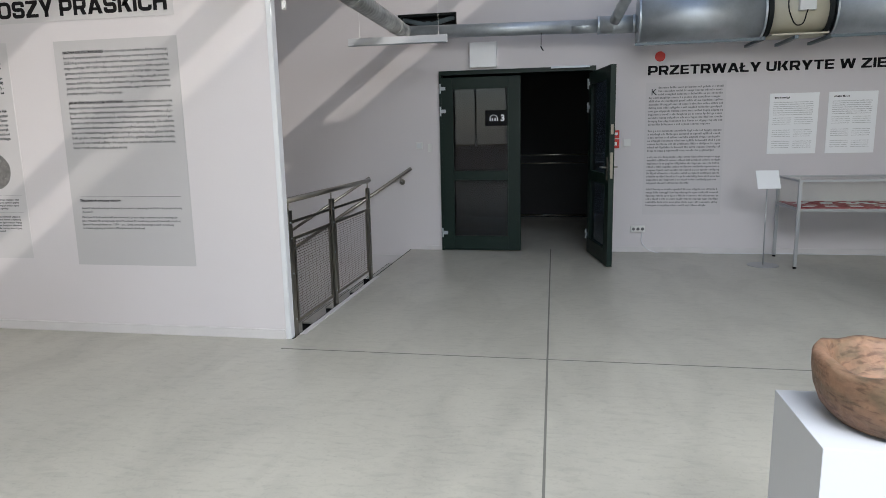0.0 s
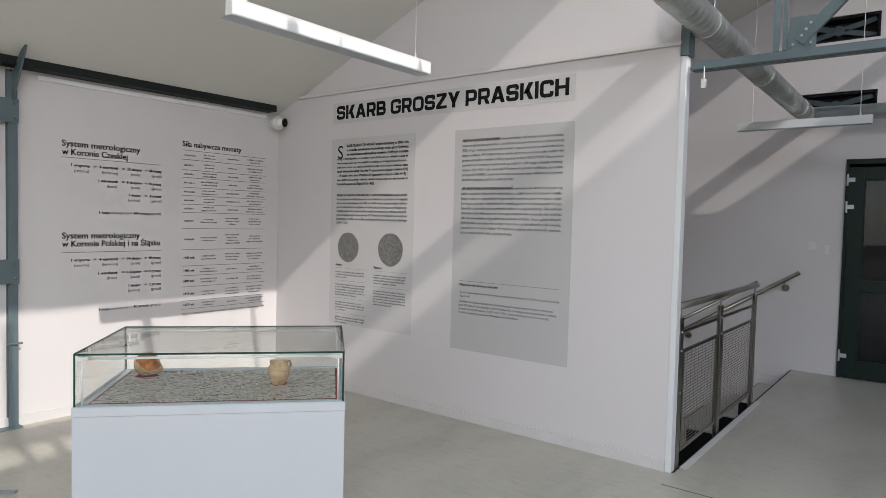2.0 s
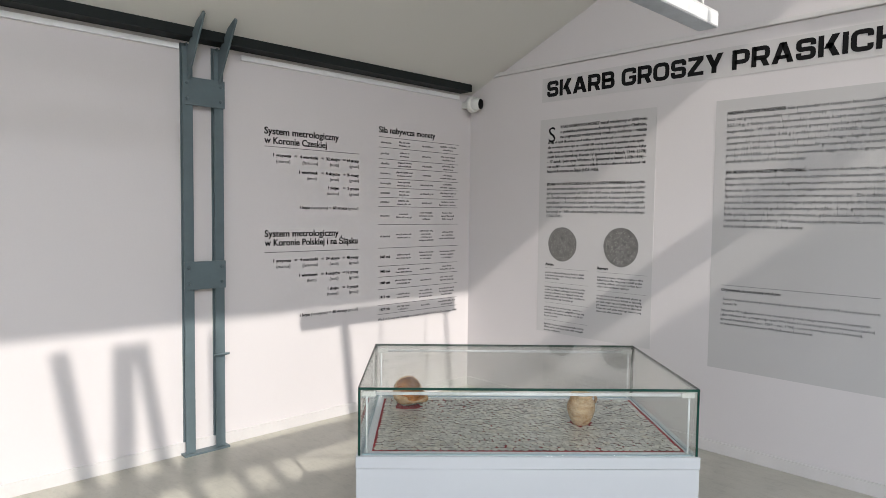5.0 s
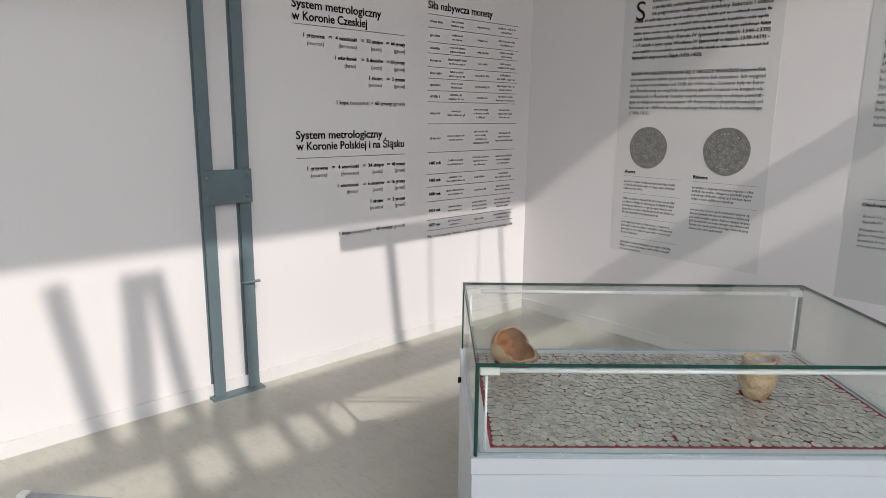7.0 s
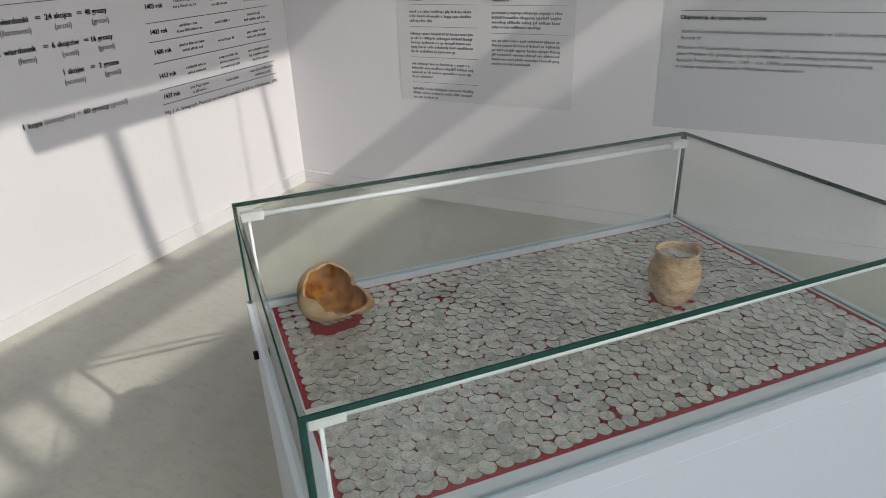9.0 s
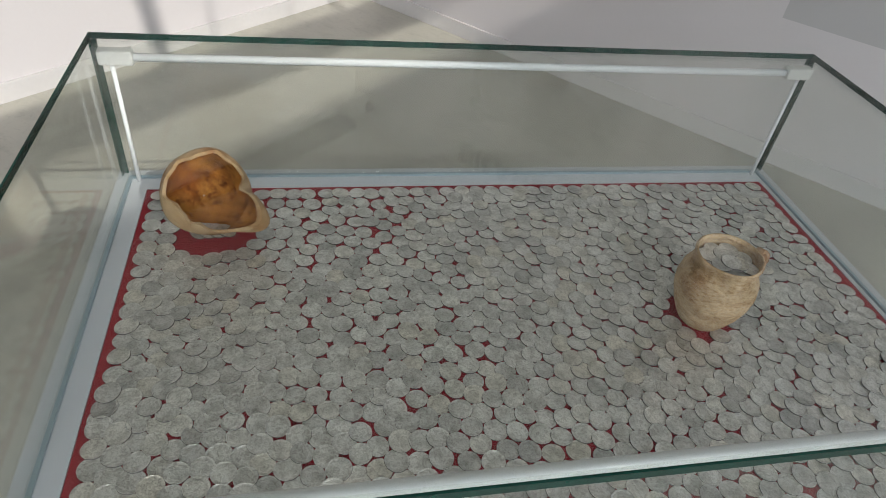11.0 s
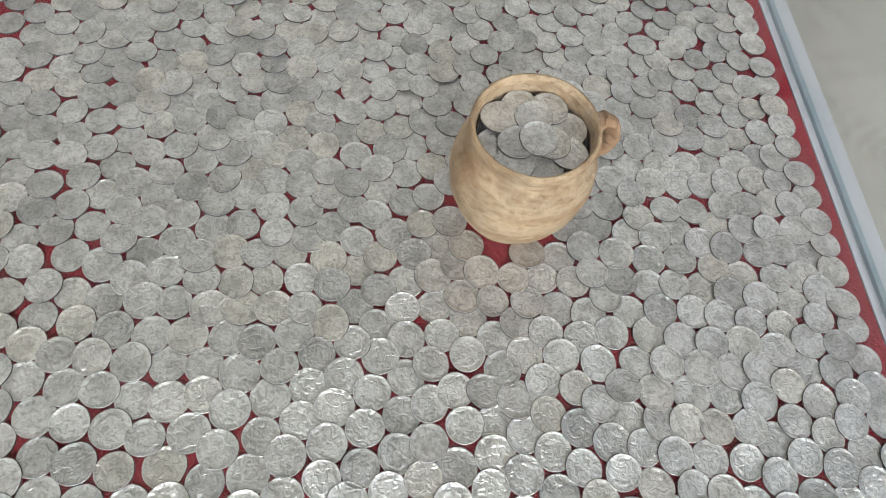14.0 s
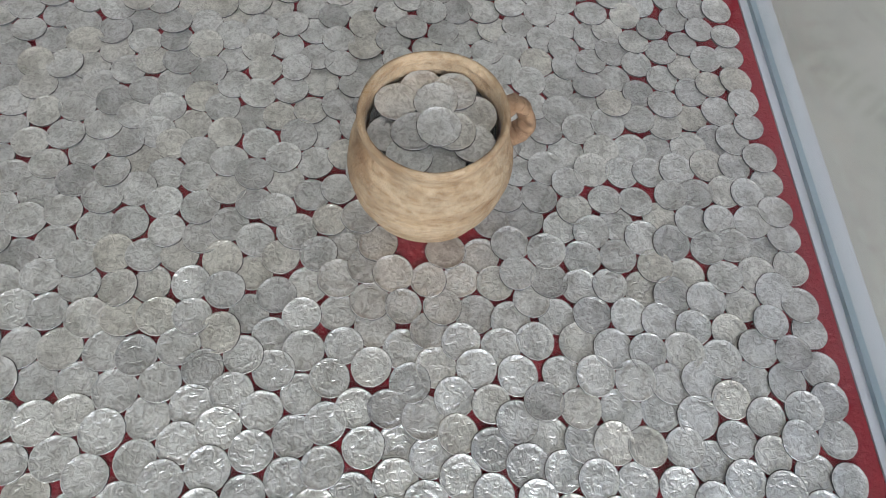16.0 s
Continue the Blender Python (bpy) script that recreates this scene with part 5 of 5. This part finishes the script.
# coins
def coin_material(name, joined):
    m = bpy.data.materials.new(name)
    m.use_nodes = True
    n, l = m.node_tree.nodes, m.node_tree.links
    b = n["Principled BSDF"]
    info = n.new("ShaderNodeNewGeometry") if joined else n.new("ShaderNodeObjectInfo")
    rnd = info.outputs["Random Per Island"] if joined else info.outputs["Random"]
    tc = n.new("ShaderNodeTexCoord")
    off = n.new("ShaderNodeVectorMath")
    off.operation = "MULTIPLY_ADD"
    comb = n.new("ShaderNodeCombineXYZ")
    for k in range(3):
        l.new(rnd, comb.inputs[k])
    off.inputs[1].default_value = (7, 13, 5)
    l.new(comb.outputs[0], off.inputs[0])
    l.new(tc.outputs["Object"], off.inputs[2])
    rel = n.new("ShaderNodeTexNoise")
    rel.inputs["Scale"].default_value = 230
    rel.inputs["Detail"].default_value = 4
    rel.inputs["Distortion"].default_value = 1.4
    l.new(off.outputs[0], rel.inputs["Vector"])
    stain = n.new("ShaderNodeTexNoise")
    stain.inputs["Scale"].default_value = 55
    stain.inputs["Detail"].default_value = 5
    l.new(off.outputs[0], stain.inputs["Vector"])
    ramp = n.new("ShaderNodeValToRGB")
    cr = ramp.color_ramp
    cr.elements[0].color, cr.elements[1].color = (0.64, 0.63, 0.62, 1), (0.99, 0.975, 0.955, 1)
    e1 = cr.elements.new(0.25)
    e1.color = (0.82, 0.805, 0.785, 1)
    e2 = cr.elements.new(0.7)
    e2.color = (0.90, 0.885, 0.865, 1)
    e3 = cr.elements.new(0.93)
    e3.color = (0.86, 0.82, 0.75, 1)
    l.new(rnd, ramp.inputs[0])
    mx = n.new("ShaderNodeMix")
    mx.data_type, mx.blend_type = "RGBA", "MULTIPLY"
    mx.inputs[0].default_value = 0.75
    l.new(ramp.outputs[0], mx.inputs[6])
    r2 = n.new("ShaderNodeValToRGB")
    r2.color_ramp.elements[0].position, r2.color_ramp.elements[0].color = 0.33, (0.55, 0.55, 0.53, 1)
    r2.color_ramp.elements[1].position, r2.color_ramp.elements[1].color = 0.6, (1, 1, 1, 1)
    l.new(stain.outputs["Fac"], r2.inputs[0])
    l.new(r2.outputs[0], mx.inputs[7])
    # darker where the relief noise is low, for stronger relief contrast
    relief_tone = n.new("ShaderNodeValToRGB")
    relief_tone.color_ramp.elements[0].position, relief_tone.color_ramp.elements[0].color = 0.36, (0.58, 0.56, 0.54, 1)
    relief_tone.color_ramp.elements[1].position, relief_tone.color_ramp.elements[1].color = 0.56, (1, 1, 1, 1)
    l.new(rel.outputs["Fac"], relief_tone.inputs[0])
    mw = n.new("ShaderNodeMix")
    mw.data_type, mw.blend_type = "RGBA", "MULTIPLY"
    mw.inputs[0].default_value = 0.7
    l.new(mx.outputs[2], mw.inputs[6])
    l.new(relief_tone.outputs[0], mw.inputs[7])
    l.new(mw.outputs[2], b.inputs["Base Color"])
    b.inputs["Metallic"].default_value = 0.72
    b.inputs["Roughness"].default_value = 0.31
    bp = n.new("ShaderNodeBump")
    bp.inputs["Strength"].default_value = 0.6
    bp.inputs["Distance"].default_value = 0.0021
    l.new(rel.outputs["Fac"], bp.inputs["Height"])
    l.new(bp.outputs[0], b.inputs["Normal"])
    return m


COIN = coin_material("worn silver", False)
COINS = coin_material("worn silver far", True)


def coin_points(seed, r=0.0135):
    """Vertices, faces and material slots of one thin worn coin with a raised rim and a worn legend ring."""
    rc = random.Random(seed)
    n = 20
    ph = [rc.uniform(0, 6.28) for _ in range(4)]
    vs, fs, ms = [], [], []
    for rad, z, lump in ((0.985, 0.0, 0), (1.0, 0.0006, 0), (0.985, 0.00165, 0), (0.945, 0.00170, 0), (0.91, 0.00125, 0), (0.66, 0.00125, 0.00012), (0.60, 0.00150, 0.00015), (0.54, 0.00125, 0.00015), (0.27, 0.00145, 0.0003)):
        for i in range(n):
            a = 2 * math.pi * i / n
            q = r * rad * (1 + 0.018 * math.sin(2 * a + ph[0]) + 0.012 * math.sin(3 * a + ph[1]) + 0.008 * math.sin(7 * a + ph[2]))
            vs.append((q * math.cos(a), q * math.sin(a), z + rc.uniform(-lump, lump)))
    for k in range(8):
        for i in range(n):
            j = (i + 1) % n
            fs.append((k * n + i, k * n + j, (k + 1) * n + j, (k + 1) * n + i))
            # edge faces take the dark slot that paints in the seam shade
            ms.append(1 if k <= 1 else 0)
    fs.append(tuple(range(8 * n, 9 * n)))
    ms.append(0)
    return vs, fs, ms


SHAPES = [coin_points(s) for s in range(8)]
coin_meshes = []
# dark edge colour standing in for the shade between overlapping coins
EDGESHADE = principled("silver edge darkened for gap shade", (0.11, 0.105, 0.10), 0.5, metal=0.5, var=0.3, scale=90, fine=300)
for vs, fs, ms in SHAPES:
    me = bpy.data.meshes.new("coin")
    me.from_pydata(vs, [], fs)
    me.materials.append(COIN)
    me.materials.append(EDGESHADE)
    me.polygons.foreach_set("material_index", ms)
    me.polygons.foreach_set("use_smooth", [True] * len(ms))
    coin_meshes.append(me)
POT = (0.245, -0.012)      # the jug's place on the cloth, along and across the case
SHARD = (-0.408, 0.212)
rc = random.Random(21)
UL, UH, VL, VH, PITCH = -0.4885, 0.5025, -0.2840, 0.2840, 0.0241


def free(px, py):
    """Whether a coin may lie at this place, clear of the two vessels."""
    return math.hypot(px - POT[0], py - POT[1] - 0.001) > 0.0365 and math.hypot(px - SHARD[0], py - SHARD[1] + 0.020) > 0.049


def border():
    """The coins along the four edges, laid side by side in a slightly wavy line."""
    out = []
    for u0, v0, u1, v1 in ((UL, VL, UH, VL), (UH, VL, UH, VH), (UH, VH, UL, VH), (UL, VH, UL, VL)):
        run = math.hypot(u1 - u0, v1 - v0)
        n = round(run / 0.0240)
        for k in range(n):
            f = (k + rc.uniform(-0.12, 0.12)) / n
            inward = rc.uniform(0.0, 0.0028)
            nu, nv = (v0 - v1) / run, (u1 - u0) / run
            out.append((u0 + (u1 - u0) * f + nu * inward, v0 + (v1 - v0) * f + nv * inward))
    return out


rim = border()
count = int((UH - UL - 0.02) * (VH - VL - 0.02) / (0.866 * PITCH ** 2))
loose = [(rc.uniform(UL + 0.01, UH - 0.01), rc.uniform(VL + 0.01, VH - 0.01)) for _ in range(count)]
pts = np.array(rim + loose)
for step in range(90):      # ease the coins apart until they lie evenly
    dx = pts[:, None, 0] - pts[None, :, 0]
    dy = pts[:, None, 1] - pts[None, :, 1]
    h = np.sqrt(dx * dx + dy * dy) + np.eye(len(pts))
    push = np.where(h < 0.0285, (0.0285 - h) / h * 0.20, 0.0)
    shift = np.stack(((dx * push).sum(axis=1), (dy * push).sum(axis=1)), axis=1)
    shift[:len(rim)] = 0.0
    pts = pts + np.clip(shift, -0.006, 0.006)
    pts[:, 0] = np.clip(pts[:, 0], UL, UH)
    pts[:, 1] = np.clip(pts[:, 1], VL, VH)
pts[len(rim):] += np.array([(rc.uniform(-0.0019, 0.0019), rc.uniform(-0.0019, 0.0019)) for _ in loose])
places = [(float(p[0]), float(p[1])) for p in pts if free(p[0], p[1])]
bed = thing("coin_bed", "dense bed of worn silver medieval coins on crimson cloth", "coins", (CX, CY, ZC + 0.0004), CASE_RZ)
mats = []
order = list(places)
keys = {p: 0.7 * p[0] - 0.15 * p[1] + 0.03 * math.sin(9 * p[0] + 5 * p[1]) + rc.uniform(-0.03, 0.03) for p in order}
order.sort(key=keys.get)
laid = {}
THICK, RAD = 0.0013, 0.0135
for px, py in order:
    cell = (int(px / 0.03), int(py / 0.03))
    ax = ay = top = 0.0
    for i in (-1, 0, 1):
        for j in (-1, 0, 1):
            for qx, qy, qz in laid.get((cell[0] + i, cell[1] + j), ()):
                dx, dy = qx - px, qy - py
                d = math.hypot(dx, dy)
                if d < 1.9 * RAD:
                    w = (1.9 * RAD - d) / RAD
                    ax, ay = ax + w * dx / (d + 1e-6), ay + w * dy / (d + 1e-6)
                    top = max(top, qz)
    h = math.hypot(ax, ay)
    if h > 0.02:
        lift = THICK + top * 0.35
        tilt = math.degrees(math.asin(min(0.13, lift / (1.6 * RAD))))
        az = math.degrees(math.atan2(ay, ax))
        zc = 0.0004 + lift * 0.60
    else:
        tilt, az, zc, lift = rc.uniform(0, 1.5), rc.uniform(0, 360), 0.0002 + top * 0.5, top
    laid.setdefault(cell, []).append((px, py, zc if h > 0.02 else 0.0))
    m = pose(px, py, zc, 0, 0, az) @ pose(0, 0, 0, 0, -tilt, 0) @ pose(0, 0, 0, 0, 0, rc.uniform(0, 360))
    s = rc.uniform(0.93, 1.05)
    mats.append((px, py, m @ Matrix.Diagonal((s, s, 0.85, 1)), rc.randrange(8)))
mats.sort(key=lambda q: math.hypot(q[0] - POT[0] + 0.02, q[1] - POT[1] + 0.06))
vs_all, fs_all, ms_all = [], [], []
for px, py, m, k in mats[300:]:
    base = len(vs_all)
    vs_all += [tuple(m @ Vector(v)) for v in SHAPES[k][0]]
    fs_all += [tuple(i + base for i in f) for f in SHAPES[k][1]]
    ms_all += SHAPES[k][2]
me = bpy.data.meshes.new("coins")
me.from_pydata(vs_all, [], fs_all)
me.materials.append(COINS)
me.materials.append(EDGESHADE)
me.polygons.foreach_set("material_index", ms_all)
me.polygons.foreach_set("use_smooth", [True] * len(ms_all))
ob = new("coins", me)
ob.parent = bed
ob["kind"] = "stuff"

# jug
CLAY = stained(principled("pale ochre earthenware", (0.50, 0.37, 0.235), 0.8, var=0.35, scale=30, fine=240, bump=0.9, dist=0.002),
               ((24.0, 0.50, 0.70, (0.72, 0.62, 0.52), (1, 1, 2)), (150.0, 0.48, 0.66, (0.74, 0.66, 0.58), (1, 1, 2.5))))
CLAYDARK = principled("brown chipped clay", (0.34, 0.20, 0.11), 0.8, var=0.4, scale=60, fine=260, bump=0.5, dist=0.0015)
cn = CLAY.node_tree
cb = cn.nodes["Principled BSDF"]
src = cb.inputs["Base Color"].links[0].from_socket
ct = cn.nodes.new("ShaderNodeTexCoord")
for sc, lo, hi, dk in ((16.0, 0.45, 0.62, (0.62, 0.52, 0.42)), (70.0, 0.52, 0.66, (0.80, 0.72, 0.62))):
    tn = cn.nodes.new("ShaderNodeTexNoise")
    tn.inputs["Scale"].default_value, tn.inputs["Detail"].default_value = sc, 8
    cn.links.new(ct.outputs["Object"], tn.inputs["Vector"])
    rr_ = cn.nodes.new("ShaderNodeValToRGB")
    rr_.color_ramp.elements[0].position, rr_.color_ramp.elements[0].color = lo, (1.05, 1.05, 1.05, 1)
    rr_.color_ramp.elements[1].position, rr_.color_ramp.elements[1].color = hi, (*dk, 1)
    cn.links.new(tn.outputs["Fac"], rr_.inputs[0])
    mm = cn.nodes.new("ShaderNodeMix")
    mm.data_type, mm.blend_type = "RGBA", "MULTIPLY"
    mm.inputs[0].default_value = 0.8
    cn.links.new(src, mm.inputs[6])
    cn.links.new(rr_.outputs[0], mm.inputs[7])
    src = mm.outputs[2]
cn.links.new(src, cb.inputs["Base Color"])
CLAYIN = stained(principled("rust-brown burnt clay", (0.44, 0.19, 0.035), 0.8, var=0.5, scale=38, fine=200, bump=0.6, dist=0.002),
                 ((22.0, 0.44, 0.64, (0.50, 0.36, 0.22), (1, 1, 1)), (90.0, 0.52, 0.66, (0.50, 0.36, 0.25), (1, 1, 1))))
rz = radians(CASE_RZ)


def in_case(u, v, z=ZC):
    return (CX + u * math.cos(rz) - v * math.sin(rz), CY + u * math.sin(rz) + v * math.cos(rz), z)


jug = thing("jug", "small ochre clay jug filled with coins", "jug", in_case(*POT), CASE_RZ)
prof = [(0.001, 0.001), (0.026, 0.0), (0.029, 0.003), (0.035, 0.014), (0.042, 0.030), (0.0475, 0.048), (0.0495, 0.064), (0.0475, 0.079), (0.0425, 0.090), (0.0388, 0.096), (0.0390, 0.101), (0.0405, 0.106), (0.0415, 0.1105),
        (0.0408, 0.1130), (0.0392, 0.1138), (0.0378, 0.1122), (0.0370, 0.1085), (0.0380, 0.1060), (0.0372, 0.100), (0.0385, 0.092), (0.0435, 0.070), (0.040, 0.04), (0.001, 0.03)]
fine_prof = []
for (r0, z0), (r1, z1) in zip(prof, prof[1:]):
    steps = 12 if z1 > z0 and 0.003 <= z0 < 0.08 else 2
    for i in range(steps):
        t = i / steps
        fine_prof.append((r0 + (r1 - r0) * t, z0 + (z1 - z0) * t))
fine_prof.append(prof[-1])
fine_prof = [(r * 1.04, z) for r, z in fine_prof]
bm, _ = lathe(fine_prof, 64, lambda a, z: 0.012 * math.sin(2 * a + 0.6) + 0.005 * math.sin(5 * a + 30 * z) + (0.006 * math.sin(z * 1750 + 0.8 * math.sin(a)) if 0.006 < z < 0.058 else 0.002 * math.sin(z * 1200)))
part("vessel", bm, CLAY, jug, smooth=True)
bm = bmesh.new()
pts = [(0.038, 0.108), (0.045, 0.111), (0.0505, 0.107), (0.0545, 0.099), (0.0545, 0.090), (0.0510, 0.083), (0.0465, 0.080)]
for (xa, za), (xb, zb) in zip(pts, pts[1:]):
    add_tube(bm, (xa, 0, za), (xb, 0, zb), 0.0044, 12, 0.0042)
    bmesh.ops.create_icosphere(bm, subdivisions=2, radius=0.0045, matrix=Matrix.Translation((xb, 0, zb)))
for v in bm.verts:
    v.co.y *= 1.9
    v.co += noise.noise_vector(v.co * 70) * 0.0034 + noise.noise_vector(v.co * 260) * 0.0012
part("handle", bm, CLAYDARK, jug, "chipped brown loop handle", smooth=True, at=pose(0, 0, 0.0, 0, 0, 6) @ Matrix.Diagonal((1.04, 1.04, 1.0, 1)))
FILL = [(0.0255 * math.cos(radians(a)), 0.0255 * math.sin(radians(a)), 0.0985 + 0.0016 * (k % 2)) for k, a in enumerate(range(12, 372, 45))]
FILL += [(0.0135 * math.cos(radians(a)), 0.0135 * math.sin(radians(a)), 0.1012 + 0.0005 * k) for k, a in enumerate((80, 215, 330))] + [(0.002, -0.004, 0.1030)]
for k, (u, v, lay) in enumerate(FILL):
    c = new("coin", coin_meshes[k % 8])
    c.parent = jug
    c.matrix_basis = pose(u + rc.uniform(-0.001, 0.001), v + rc.uniform(-0.001, 0.001), lay, rc.uniform(-4, 4), rc.uniform(-4, 4), rc.uniform(0, 360)) @ Matrix.Diagonal((0.98, 0.98, 1, 1))
# near-black disc painted for the shade between and under the coins
part("coin_fill", lathe([(0.001, 0.094), (0.037, 0.094), (0.037, 0.098), (0.001, 0.098)], 28)[0], UNLIT, jug, "near-black disc for the shaded gap under the coins")

# broken vessel, lying open
shard = thing("broken_vessel", "broken ochre clay vessel with a burnt orange inside", "vessel", in_case(SHARD[0], SHARD[1], ZC + 0.058), CASE_RZ)


def shard_shell(r, inner):
    bm = bmesh.new()
    nu, nv = 72, 26
    rings = []
    for j in range(nv + 1):
        ring = []
        for i in range(nu):
            a = 2 * math.pi * i / nu
            lim = 2.14 + 0.10 * math.sin(2 * a + 0.4) + 0.10 * math.sin(3 * a + 2.0) + 0.07 * math.sin(7 * a + 1.2) + 0.035 * math.sin(13 * a)
            lim += 0.50 * math.exp(-((a - 5.75) / 0.34) ** 2)
            th = 0.02 + lim * j / nv
            flare = 1 + (0.80 * math.exp(-((a - 5.75) / 0.4) ** 2) + 0.05) * max(0, (th - 1.55)) * 1.6
            q = r * (1 + 0.02 * math.sin(3 * a + 2 * th) + 0.012 * math.sin(5 * a - 3 * th))
            x = q * math.sin(th) * math.cos(a) * flare
            y = q * math.sin(th) * math.sin(a) * flare
            z = -q * 0.98 * math.cos(th)
            ring.append(bm.verts.new((x, y, z)))
        rings.append(ring)
    for p, q in zip(rings, rings[1:]):
        for i in range(nu):
            j = (i + 1) % nu
            bm.faces.new((p[i], p[j], q[j], q[i]) if not inner else (p[i], q[i], q[j], p[j]))
    return bm, rings[-1]


CLAY2 = stained(principled("weathered ochre earthenware", (0.46, 0.315, 0.175), 0.8, var=0.35, scale=26, fine=220, bump=0.8, dist=0.002),
                ((14.0, 0.45, 0.62, (0.66, 0.55, 0.42), (1, 1, 1)), (60.0, 0.50, 0.66, (0.72, 0.62, 0.52), (1, 1, 1))))
bm, edge_o = shard_shell(0.059, False)
bi, edge_i = shard_shell(0.0545, True)
eo, ei = [v.co.copy() for v in edge_o], [v.co.copy() for v in edge_i]
bm2 = bmesh.new()
a = [bm2.verts.new(p) for p in eo]
b = [bm2.verts.new(p) for p in ei]
for i in range(len(a)):
    j = (i + 1) % len(a)
    bm2.faces.new((a[i], a[j], b[j], b[i]))
turn = pose(0, 0, 0, 50, 0, 0) @ pose(0, 0, 0, 0, 12, 0)
part("shell", bm, CLAY2, shard, smooth=True, at=turn)
part("inside", bi, CLAYIN, shard, "burnt orange-brown inside", smooth=True, at=turn)
part("break_edge", bm2, CLAY2, shard, "rough broken edge", at=turn)
for k in range(4):
    c = new("coin", coin_meshes[k])
    c.parent = shard
    c.matrix_basis = pose(0.012 * k - 0.012, -0.026 - 0.003 * k, -0.046 + 0.002 * k, 18, 10 - 6 * k, 40 * k)

# flat cable cover on the floor by the steel column
duct_line = thing("cable_cover", "grey plastic cable cover lying on the concrete floor", "cable cover", (-5.20, 1.14, 0))
part("cover", add_bar(bmesh.new(), (0, 0, 0.0065), (0.78, 0.69, 0.0065), 0.030, 0.013, 0.002), principled("grey cable plastic", (0.24, 0.26, 0.29), 0.45, var=0.1), duct_line)
part("end_cap", box((-0.035, -0.02, 0), (0.0, 0.02, 0.018), 0.003, pose(0, 0, 0, 0, 0, 41.5)), PLASTIC, duct_line, "white end cap")

# the nearest coins, each a piece of its own
for px, py, m, k in mats[:300]:
    c = new("coin", coin_meshes[k])
    c.parent = bed
    c.matrix_basis = m
